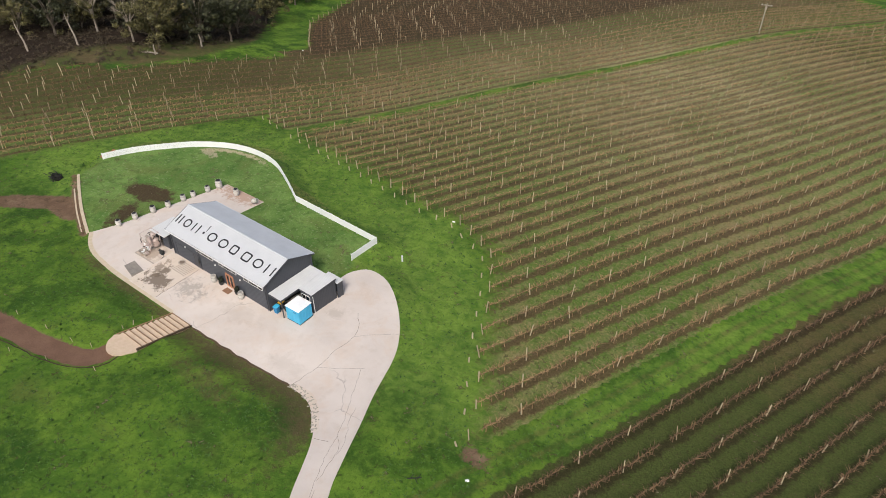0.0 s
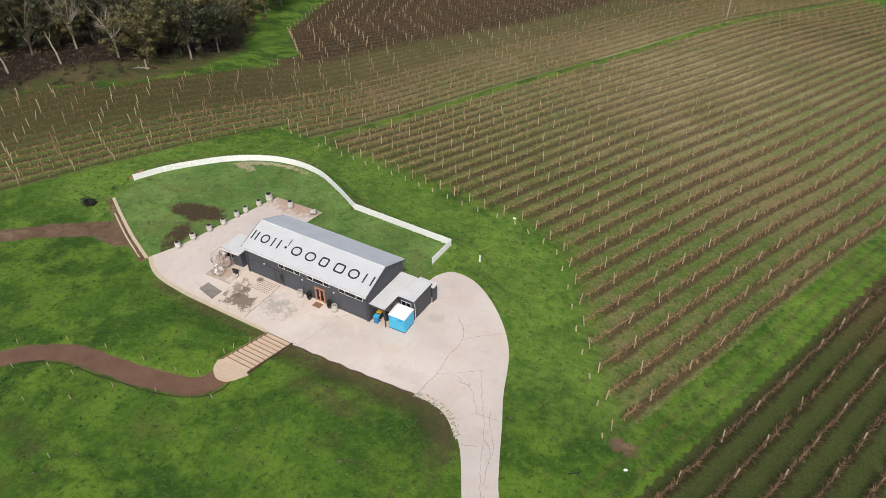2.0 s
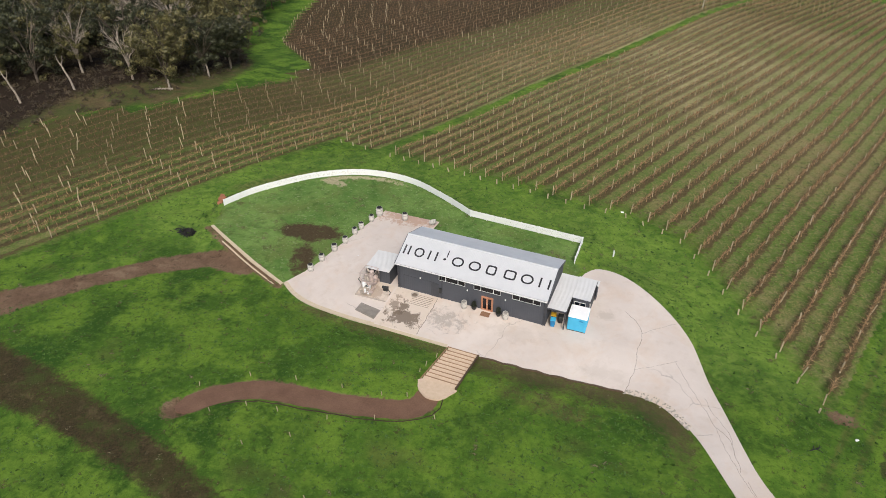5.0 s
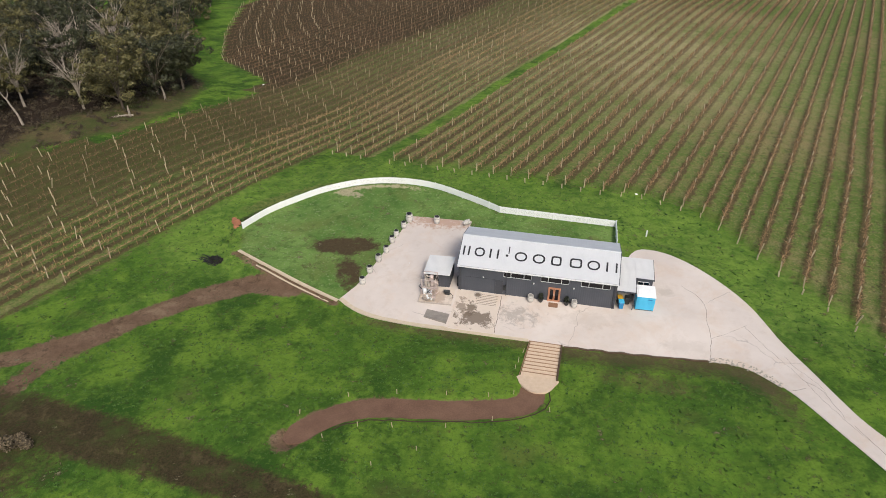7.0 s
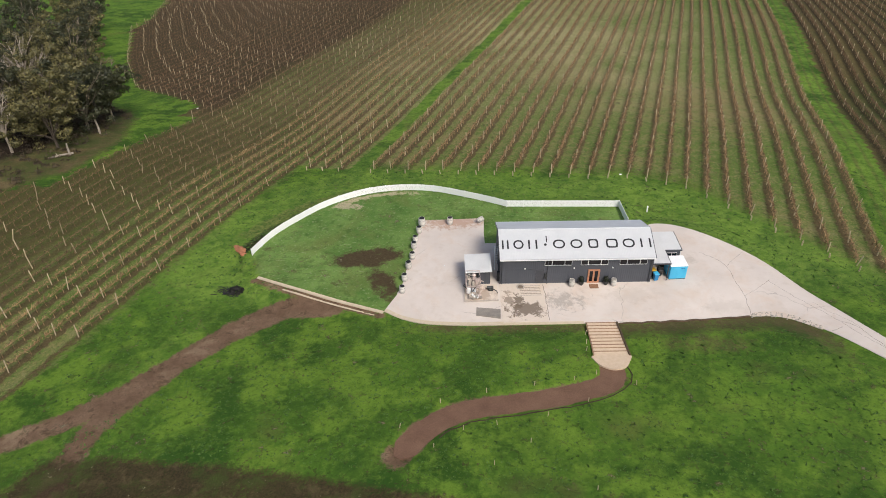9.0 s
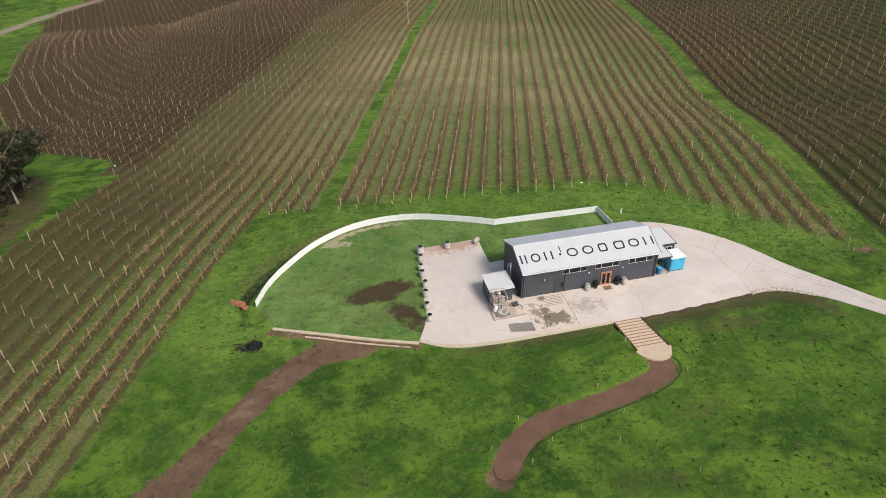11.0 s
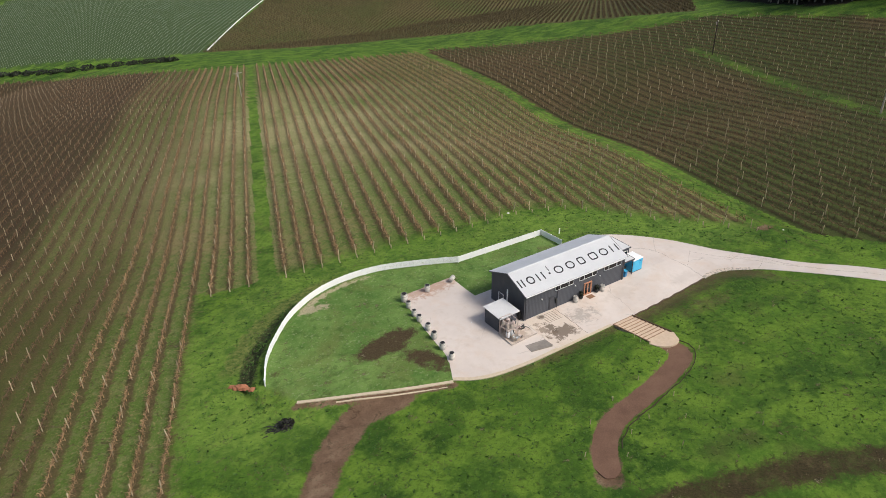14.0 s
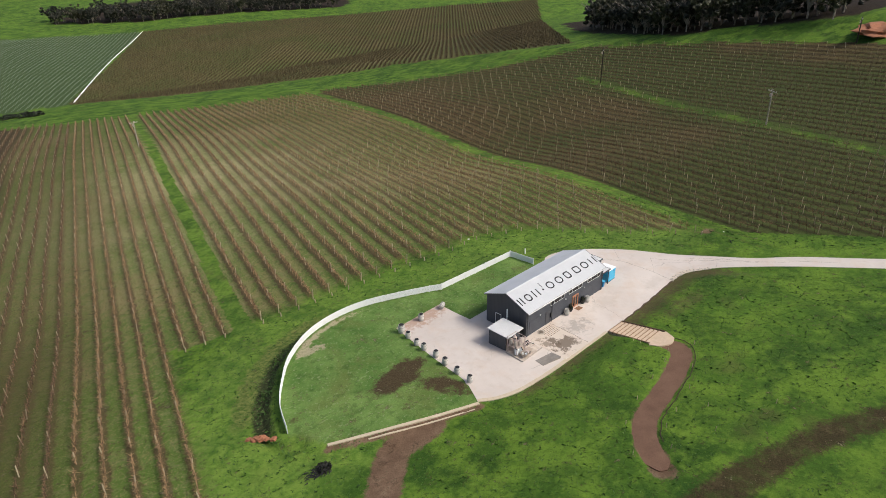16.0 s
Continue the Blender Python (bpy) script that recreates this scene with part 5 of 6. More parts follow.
for x, y, rz in ((8.75, -0.55, 10), (13.85, -0.55, -20)):
    b = copy_thing(lying, pose(x, y, yard_z(x, y) + 0.06, 0, 0, rz))
    b.scale = (1.02, 1.02, 1.0)
    tagged(b, "large grey wine barrel standing by the shed wall")


# ---- white fence round the lawn ----
def white_fence():
    root = thing("fence", pose(-14, 25, gz(-14, 25)), "white painted paling fence round the lawn", "fence")
    inv = root.matrix_world.inverted()
    line = [*map(tuple, FENCE), *curve([FENCE_STRAIGHT[0], FENCE_STRAIGHT[1]], step=0.4)[1:], *curve([FENCE_STRAIGHT[1], FENCE_STRAIGHT[2]], step=0.4)[1:]]
    h = 1.02
    post = box(-0.055, -0.055, -0.4, 0.055, 0.055, h + 0.08, 0.012)
    bmesh.ops.create_cone(post, cap_ends=True, segments=4, radius1=0.1, radius2=0.01, depth=0.07, matrix=Matrix.Translation((0, 0, h + 0.12)) @ Matrix.Rotation(radians(45), 4, "Z"))
    me = bpy.data.meshes.new("post")
    post.to_mesh(me)
    me.materials.append(M_WHITE)
    run, k0 = 0.0, 0
    corner = {len(FENCE) - 1, min(range(len(line)), key=lambda i: math.dist(line[i], FENCE_STRAIGHT[1]))}
    lens = [math.dist(a, b) for a, b in zip(line, line[1:])]
    for i in range(len(line)):
        if i == 0 or i == len(line) - 1 or i in corner or run >= 2.2:
            x, y = line[i]
            a = line[max(i - 1, 0)]
            ang = math.degrees(math.atan2(y - a[1], x - a[0])) if i else 60
            shared("post", me, inv @ pose(x, y, gz(x, y), 0, 0, ang), root)
            if i:
                bm = bmesh.new()
                seg = line[k0:i + 1]
                total = sum(math.dist(p, q) for p, q in zip(seg, seg[1:]))
                n = max(2, int(total / 0.115))
                cum = np.concatenate([[0], np.cumsum([math.dist(p, q) for p, q in zip(seg, seg[1:])])])
                xs, ys = [p[0] for p in seg], [p[1] for p in seg]
                at = lambda u: (float(np.interp(u, cum, xs)), float(np.interp(u, cum, ys)))
                za, zb = gz(*seg[0]), gz(*seg[-1])
                for j in range(n):
                    u, v = (j + 0.04) * total / n, (j + 0.96) * total / n
                    (ax, ay), (bx, by) = at(u), at(v)
                    z = za + (zb - za) * u / total
                    d = Vector((bx - ax, by - ay, 0)).normalized()
                    o = Vector((-d.y, d.x, 0)) * 0.012
                    q = [bm.verts.new(w) for w in ((ax + o.x, ay + o.y, z + 0.06), (bx + o.x, by + o.y, z + 0.06), (bx + o.x, by + o.y, z + h), (ax + o.x, ay + o.y, z + h))]
                    r = [bm.verts.new(w.co - 2 * o) for w in q]
                    bm.faces.new(q), bm.faces.new(r[::-1])
                    for e in range(4):
                        bm.faces.new((q[e], r[e], r[(e + 1) % 4], q[(e + 1) % 4]))
                for rz in (0.2, 0.85):
                    tube([(seg[0][0], seg[0][1], za + rz), *[(p[0], p[1], za + (zb - za) * c / total + rz) for p, c in list(zip(seg, cum))[1:]]], [0.035] * len(seg), 4, bm)
                tube([(seg[0][0], seg[0][1], za + h + 0.02), *[(p[0], p[1], za + (zb - za) * c / total + h + 0.02) for p, c in list(zip(seg, cum))[1:]]], [0.05] * len(seg), 4, bm)
                bmesh.ops.recalc_face_normals(bm, faces=bm.faces)
                part("panel", bm, M_WHITE, root).matrix_parent_inverse = inv
            run, k0 = 0.0, i
        if i < len(lens):
            run += lens[i]


white_fence()

# ---- the vineyard ----
def vine_rows():
    r = np.random.RandomState(3)
    me = bpy.data.meshes.new("post")
    bm = box(-0.055, -0.055, -0.3, 0.055, 0.055, 1.7, 0.0)
    bm.to_mesh(me)
    bm.free()
    me.materials.append(M_POST)
    stay = bpy.data.meshes.new("end_stay")
    bm = tube([(0, 0, -0.3), (0, 0.05, 0.35), (0, 0.12, 0.75)], [0.1, 0.1, 0.09], 6)
    bm.to_mesh(stay)
    bm.free()
    stay.materials.append(M_POST)
    singles = 0
    for s, t0, t1 in [(s, *row_span(s)) for s in ROWS] + EXTRA_ROWS:
        if t1 - t0 < 12:
            continue
        mid = 60.0
        x0, y0 = s * NX + t0 * UX, s * NY + t0 * UY
        place = pose(x0, y0, gz(x0, y0))
        dark = s < -83
        root = thing("vine_row", place, "row of leafless brown grapevines on wires and pale posts", "vine row", "rows of the vineyard")
        inv = place.inverted()
        # vines: a short trunk, two arms along the wire, bare canes and a few dry leaves
        far = min(t1, 410)
        t = np.arange(t0 + 0.6, far, 1.5)
        t = t + r.uniform(-0.12, 0.12, len(t))
        t = t[r.uniform(size=len(t)) > 0.04]
        if s > 60:
            t = t[away(s * NX + t * UX, s * NY + t * UY, GREEN_LANE) > 2.0]
        n = len(t)
        bx, by = s * NX + t * UX + r.normal(0, 0.05, n) * NX, s * NY + t * UY
        bz = height(bx, by, False)
        base = np.stack([bx, by, bz], 1)
        u, v, z = np.array([UX, UY, 0]), np.array([NX, NY, 0]), np.array([0, 0, 1.0])
        V, F = [], []

        def blades(p, top, width, side):
            k = sum(len(a) for a in V)
            V.append(np.concatenate([p - side * width, p + side * width, top]))
            m = len(p)
            F.append(np.stack([np.arange(m), np.arange(m) + m, np.arange(m) + 2 * m], 1) + k)

        vig = np.clip(0.75 + 0.35 * np.sin(t * 0.045 + s) + r.normal(0, 0.18, n), 0.35, 1.25)
        for side in (u, v):
            blades(base, base + z * 0.95, 0.07, side)
        wire = base + z * 0.85
        for sign in (1, -1):
            for side in (z, v):
                blades(wire, wire + u * sign * 0.85, 0.06, side)
        canes = 46 if abs(s - 8) < 70 else 24 if s > -120 else 9
        for k in range(canes):
            along = r.uniform(-0.75, 0.75, n)
            p = wire + u * along[:, None]
            lean = u * r.normal(0, 0.3, n)[:, None] + v * r.normal(0, 0.34, n)[:, None] + z * (r.uniform(-0.2, 0.8, n) * vig)[:, None]
            ang = r.uniform(0, math.pi, n)
            blades(p, p + lean, 0.04, u * np.cos(ang)[:, None] + v * np.sin(ang)[:, None])
        for k in range(6):
            p = wire + u * r.uniform(-0.75, 0.75, n)[:, None] + v * r.normal(0, 0.14, n)[:, None] + z * r.uniform(-0.3, 0.6, n)[:, None]
            d = r.normal(size=(n, 3)) * 0.09
            e = r.normal(size=(n, 3)) * 0.12
            k0 = sum(len(a) for a in V)
            V.append(np.concatenate([p, p + d, p + e]))
            F.append(np.stack([np.arange(n), np.arange(n) + n, np.arange(n) + 2 * n], 1) + k0)
        ob = soup("vines", np.concatenate(V), np.concatenate(F), M_CANE if -58 < s < 47 else M_CANE_DARK, root)
        ob.matrix_parent_inverse = inv
        tagged(ob, kind="stuff")
        # short strainer at the row's end
        if -43 < s < 47:
            q = t0 - 1.5
            x, y = s * NX + q * UX, s * NY + q * UY
            shared("end_stay", stay, inv @ pose(x, y, gz(x, y), 10 + r.normal(0, 6), r.normal(0, 5), -18), root, "short pale end stay")
        # posts every seven metres, leaning a little
        tp = np.arange(t0, far, 7.0)
        tp[1:] += r.uniform(-0.9, 0.9, len(tp) - 1)
        rest = []
        for q, zz in zip(tp, height(s * NX + tp * UX, s * NY + tp * UY, False)):
            x, y = s * NX + q * UX, s * NY + q * UY
            m = pose(x, y, zz, r.normal(0, 3.5) * (1.8 if r.uniform() > 0.93 else 1), r.normal(0, 3.5) * (1.8 if r.uniform() > 0.93 else 1), 18) @ Matrix.Diagonal((1, 1, r.uniform(0.9, 1.12), 1))
            if math.hypot(x - 12, y - 32) < 47 and singles < 300:
                shared("post", me, inv @ m, root)
                singles += 1
            else:
                rest.append(m)
        if rest:
            cube = np.array([(a, b, c) for c in (-0.3, 1.75) for b in (-0.05, 0.05) for a in (-0.05, 0.05)])
            quad = np.array([(0, 1, 5, 4), (1, 3, 7, 5), (3, 2, 6, 7), (2, 0, 4, 6), (4, 5, 7, 6)])
            A = np.array([np.array(m) for m in rest])
            P = np.einsum("kij,vj->kvi", A[:, :3, :3], cube) + A[:, None, :3, 3]
            Q = (quad[None] + 8 * np.arange(len(rest))[:, None, None]).reshape(-1, 4)
            ob = soup("far_trellis", P.reshape(-1, 3), Q, M_POSTS, root)
            ob.matrix_parent_inverse = inv
            tagged(ob, kind="stuff")


vine_rows()


def far_rows():
    """The vineyards across the valley, and the young vines in pale guards."""
    r = np.random.RandomState(8)

    def lines(poly, d, pitch, step):
        nrm = np.array([d[1], -d[0]])
        a, t = poly @ nrm, poly @ np.array(d)
        out = []
        for k in np.arange(a.min(), a.max(), pitch):
            q = np.arange(t.min(), t.max(), step) + r.uniform(-0.2, 0.2)
            p = q[:, None] * np.array(d) + k * nrm
            out.append(p[inside(p[:, 0], p[:, 1], poly)])
        return np.concatenate(out)

    p = lines(FAR_BLOCK, (0.71, 0.704), 3.0, 1.6)
    z = height(p[:, 0], p[:, 1], False)
    n = len(p)
    base = np.stack([p[:, 0], p[:, 1], z], 1)
    V, F = [], []
    for k in range(5):
        b = base + np.stack([0.71 * r.uniform(-0.8, 0.8, n), 0.704 * r.uniform(-0.8, 0.8, n), np.zeros(n)], 1)
        ang = r.uniform(0, 3.14, n)
        w = 0.17 * np.stack([np.cos(ang), np.sin(ang), np.zeros(n)], 1)
        top = b + np.stack([r.normal(0, 0.2, n), r.normal(0, 0.2, n), r.uniform(0.9, 1.7, n)], 1)
        k0 = sum(len(a) for a in V)
        V.append(np.concatenate([b - w, b + w, top]))
        F.append(np.stack([np.arange(n), np.arange(n) + n, np.arange(n) + 2 * n], 1) + k0)
    tagged(soup("far_vines", np.concatenate(V), np.concatenate(F), M_CANE_FAR), "distant dark rows of leafless grapevines across the valley", "vines", kind="stuff")
    p = lines(GUARD_BLOCK, (0.52, 0.854), 3.2, 2.6)
    z = height(p[:, 0], p[:, 1], False)
    n = len(p)
    cube = np.array([(a, b, c) for c in (0, 0.75) for b in (-0.11, 0.11) for a in (-0.11, 0.11)])
    quad = np.array([(0, 1, 5, 4), (1, 3, 7, 5), (3, 2, 6, 7), (2, 0, 4, 6), (4, 5, 7, 6)])
    P = np.stack([p[:, 0], p[:, 1], z], 1)[:, None] + cube[None]
    Q = (quad[None] + 8 * np.arange(n)[:, None, None]).reshape(-1, 4)
    tagged(soup("vine_guards", P.reshape(-1, 3), Q, M_GUARD), "pale plastic guards round young vines on a green slope", "vine guards", kind="stuff")
    # wall of netting between the two blocks
    line = curve([(66, 392), (140, 522), (214, 637)], step=6)
    net = thing("netting", pose(140, 522, gz(140, 522)), "pale rolled bird netting along the block edge", "netting")
    part("net", tube([(x, y, gz(x, y) + 0.6) for x, y in line], [0.38] * len(line), 6), M_WHITE, net).matrix_parent_inverse = net.matrix_world.inverted()


far_rows()

# ---- trees ----
def eucalypt(name, seed, tall, spread, clumps, leaves, size, leaf, bark, label, where, bare=False, lean=0.0, low=0):
    """A gum tree: a bent, forking trunk and an open crown of leaf clumps at the ends of the boughs."""
    r = np.random.RandomState(seed)
    root = thing(name, where, label, "tree", "gum trees")
    bm = bmesh.new()
    fork = tall * (r.uniform(0.24, 0.32) if bare else r.uniform(0.15, 0.22))
    if low:
        fork = tall * 0.13
    p = [Vector((0, 0, -0.5)), Vector((lean * 0.4, 0.06, fork * 0.5)), Vector((lean, -0.05, fork))]
    base = 0.016 * tall
    tube(p, [base * 1.3, base, base * 0.9], 8, bm)
    ends = []
    n = int(r.randint(6, 9)) + (2 if bare else 2 * low)
    for k in range(n):
        a = 2 * math.pi * (k + r.uniform(-0.3, 0.3)) / n
        reach, up = spread * r.uniform(0.4, 0.85), tall * r.uniform(0.48 if bare else 0.2 if low else 0.4, 0.9)
        q = [p[2] - Vector((0, 0, 0.25)), p[2] + Vector((math.cos(a) * reach * 0.22, math.sin(a) * reach * 0.22, (up - fork) * 0.42)), Vector((p[2].x + math.cos(a) * reach, p[2].y + math.sin(a) * reach, up))]
        tube(q, [base * 0.6, base * 0.42, base * 0.15], 6, bm)
        ends.append((q[2], 1.0))
        ends.append((q[1].lerp(q[2], 0.45) + Vector((0, 0, -0.4)), 0.9))
        for j in range(4 if bare else 2):
            b = a + r.uniform(-1.1, 1.1)
            m = q[1].lerp(q[2], r.uniform(0.2, 0.7))
            e = m + Vector((math.cos(b) * spread * 0.4, math.sin(b) * spread * 0.4, tall * r.uniform(0.05, 0.2)))
            tube([m, m.lerp(e, 0.5) + Vector((0, 0, 0.2)), e], [base * 0.3, base * 0.2, base * 0.07], 5, bm)
            ends.append((e, 0.8))
            if bare:
                for _ in range(3):
                    f = e + Vector((r.normal(0, 0.7), r.normal(0, 0.7), r.uniform(0.4, 1.3)))
                    tube([m.lerp(e, 0.7), f], [base * 0.12, base * 0.04], 4, bm)
    for k in range(0 if bare else 4):
        a = r.uniform(0, 6.28)
        q = p[2] + Vector((math.cos(a) * spread * 0.5, math.sin(a) * spread * 0.5, tall * 0.4))
        e = q + Vector((math.cos(a) * spread * 0.55, math.sin(a) * spread * 0.55, tall * r.uniform(0.12, 0.3)))
        tube([p[2], q, e], [base * 0.45, base * 0.3, base * 0.1], 5, bm)
        for j in range(3):
            f = e + Vector((math.cos(a) * r.uniform(0.3, 1.6) + r.normal(0, 0.6), math.sin(a) * r.uniform(0.3, 1.6) + r.normal(0, 0.6), r.uniform(0.0, 1.6)))
            tube([q.lerp(e, 0.65), f], [base * 0.16, base * 0.05], 4, bm)
    part("trunk", bm, bark, root)
    if bare:
        return root
    c = []
    for k in range(clumps):
        e, s = ends[k % len(ends)]
        o = Vector(np.clip(r.normal(0, 1.3, 3), -1.9, 1.9)) * (spread / 5.5)
        c.append((*(e + o), s * spread * r.uniform(0.13, 0.22)))
    c = np.array(c)
    n = clumps * leaves
    which = np.repeat(np.arange(clumps), leaves)
    d = r.normal(size=(n, 3))
    d /= np.linalg.norm(d, axis=1)[:, None]
    rad = c[which, 3:4] * (0.7 + 0.35 * r.uniform(size=(n, 1)) ** 0.5)
    pos = c[which, :3] + d * rad * np.array([1, 1, 0.72])
    a = r.normal(size=(n, 3)) + np.array([0, 0, -0.4])
    a -= 0.7 * np.sum(a * d, axis=1, keepdims=True) * d
    a /= np.linalg.norm(a, axis=1)[:, None]
    b = np.cross(a, d + 0.4 * r.normal(size=(n, 3)))
    b /= np.linalg.norm(b, axis=1)[:, None] + 1e-6
    s = size * r.uniform(0.6, 1.4, (n, 1))
    v = np.stack([pos - a * s, pos + b * s * 0.55, pos + a * s, pos - b * s * 0.55], 1).reshape(-1, 3)
    soup("crown", v, np.arange(n * 4).reshape(-1, 4), leaf, root)
    return root


def woodland():
    r = np.random.RandomState(21)
    at = lambda x, y, s=1.0, rz=0: pose(x, y, gz(x, y) - 0.1, 0, 0, rz)
    dark = "tall dark gum tree with a clumpy olive crown"
    kinds = [
        eucalypt("gum_tree", 1, 15.5, 6.8, 116, 74, 0.23, M_LEAF_OLIVE, M_BARK, "broad olive-yellow gum tree beside the vineyard", at(-79, 50), low=1),
        eucalypt("gum_tree", 2, 16.5, 6.2, 88, 74, 0.245, M_LEAF, M_BARK_PALE, dark, at(-78.5, 61.5), low=1),
        eucalypt("gum_tree", 3, 15.0, 6.0, 84, 74, 0.245, M_LEAF, M_BARK_PALE, dark, at(-76.6, 68.5)),
        eucalypt("gum_tree", 4, 17.0, 7.2, 94, 74, 0.245, M_LEAF, M_BARK, dark, at(-93, 55), low=1),
        eucalypt("gum_tree", 5, 14.0, 6.2, 84, 74, 0.245, M_LEAF_OLIVE, M_BARK_PALE, "leaning pale-trunked gum tree at the wood's edge", at(-105, 45.5), lean=1.2, low=1),
    ]
    dead = eucalypt("dead_tree", 9, 16.5, 5.4, 0, 0, 0, M_LEAF, M_BARK_WHITE, "bare grey dead tree with forked limbs", at(-109, 74), True)
    copy_thing(dead, at(-105, 71, rz=130))
    copy_thing(dead, at(-113, 78, rz=220))
    for x, y, rz, k in ((-97, 76, 40, 1.2), (-93, 71, 200, 1.15), (-86.5, 48, 300, 0.85), (-98.5, 46, 80, 0.9)):
        copy_thing(dead, at(x, y, rz=rz)).scale = (k, k, k)
    placed = [(-97, 76), (-93, 71), (-86.5, 48), (-98.5, 46), (-79, 50), (-78.5, 61.5), (-76.6, 68.5), (-93, 55), (-105, 45.5), (-109, 74), (-105, 71), (-113, 78), (-101, 66), (-97, 61)]
    spots = [(-102, 37.5), (-85, 77), (-86, 66), (-84, 56.5)]
    spots += [(-108, 118), (-112, 130), (-118, 145), (-124, 160), (-130, 178), (-140, 195), (-152, 204), (-166, 206), (-125, 130), (-135, 150), (-145, 170), (-160, 190)]
    while len(spots) < 68:
        x, y = r.uniform(-165, -76), r.uniform(14, 146)
        if inside(np.array([x]), np.array([y]), WOOD)[0] and (x < -93 or y > 52) and min(math.dist((x, y), q) for q in placed + spots) > 6.6:
            spots.append((x, y))
    for x, y in spots:
        k = kinds[r.randint(0, 5)]
        s = r.uniform(0.8, 1.12)
        copy_thing(k, at(x, y, rz=r.uniform(0, 360))).scale = (s, s, s * r.uniform(0.9, 1.1))
    # far woods beyond the vineyards
    far = [eucalypt("gum_tree", 30 + k, 17, 7.0, 42, 30, 0.66, (M_LEAF, M_LEAF_DARK, M_LEAF_DARK)[k], M_BARK_WHITE, "distant dark gum tree with a pale trunk", at(*q), low=(0, 1, 1)[k]) for k, q in enumerate(((262, 712), (300, 712), (232, 118)))]
    line = [(x, np.interp(x, [160, 200, 245, 300, 345, 445], [778, 738, 706, 700, 688, 634]) + dy) for dy, x0 in ((0, 178), (13, 183), (30, 180)) for x in np.arange(x0, 440, 9.5)]
    hill = [(x + dx, y + dx * 0.25) for dx, x0 in ((0, 0), (9, 3), (19, 1), (31, 4), (46, 2)) for x, y in ((np.interp(q, [30, 70, 90, 130, 170, 200], [214, 220, 214, 246, 292, 312]), q) for q in np.arange(32 + x0, 202, 7.5))]
    for x, y in line + hill:
        x, y = x + r.normal(0, 2), y + r.normal(0, 2)
        s = r.uniform(0.85, 1.25)
        copy_thing(far[r.randint(0, 3)], at(x, y, rz=r.uniform(0, 360))).scale = (s, s, s)


M_LEAF_DARK = leafy("dark_leaf", srgb(24, 27, 19), srgb(46, 48, 33), 0.6)
woodland()


def valley_shrubs():
    r = np.random.RandomState(4)
    line = curve([(-100, 520), (-70, 474), (-52, 445), (-20, 408), (12, 388), (36, 357)], step=9)
    for k, (x, y) in enumerate(line):
        b = thing("shrub", pose(x, y, gz(x, y)), "low dark green shrub in the valley hedge", "shrub", "shrubs of the valley hedge")
        foliage(b, "leaves", (0, 0, 1.0), (r.uniform(3.5, 5.0), r.uniform(2.2, 3.2), r.uniform(1.3, 2.0)), 240, 0.6, M_BUSH, 50 + k)


valley_shrubs()


def stumps():
    """Pale bare trunks and a fallen log along the wood's edge."""
    for k, (x, y, h, lean) in enumerate(((-75.0, 46.2, 2.4, 0.1), (-74.9, 58.6, 4.2, -0.3), (-91.6, 37.2, 5.5, -1.7), (-95.8, 27.7, 5.0, -1.8))):
        o = thing("tree_stump", pose(x, y, gz(x, y)), "pale dead trunk standing at the wood's edge", "tree trunk", "dead trunks")
        part("trunk", tube([(0, 0, -0.4), (lean * 0.3, 0.1, h * 0.4), (lean * 0.7, 0, h * 0.75), (lean, 0.1, h)], [0.24, 0.2, 0.17, 0.13], 8), M_BARK_WHITE, o)
        if h > 4.5:
            for s in (-1, 1):
                part("branch", tube([(lean * 0.9, 0, h * 0.9), (lean + s * 0.7, 0.2, h + 0.6), (lean + s * 0.9, 0.3, h + 1.6)], [0.12, 0.08, 0.03], 5), M_BARK_WHITE, o)
    log = thing("fallen_log", pose(-76.2, 45.7, gz(-76.2, 45.7) + 0.15, 0, 0, 25), "pale fallen log lying in dry grass", "log")
    part("stem", tube([(-2.2, 0, 0.05), (0, 0.1, 0.1), (2.0, 0, 0.1)], [0.16, 0.2, 0.22], 8), M_BARK_WHITE, log)
    part("branch", tube([(-0.6, 0.1, 0.15), (-0.9, 0.8, 0.4)], [0.09, 0.04], 5), M_BARK_WHITE, log)
    bush = thing("dry_bush", pose(-35.6, -32.4, gz(-35.6, -32.4)), "pale dry leafless bush on dark soil", "shrub")
    for k, (ox, oy, rr) in enumerate(((0, 0, 1.0), (1.5, 0.3, 0.7), (-1.4, -0.4, 0.8), (0.4, 0.9, 0.6))):
        foliage(bush, "twig_clump", (ox, oy, 0.5 * rr), (rr, rr * 0.8, rr * 0.8), 320, 0.12, M_DRY, 5 + k)


M_DRY = leafy("dry_twig", srgb(66, 58, 44), srgb(124, 110, 86), 0.9)
stumps()


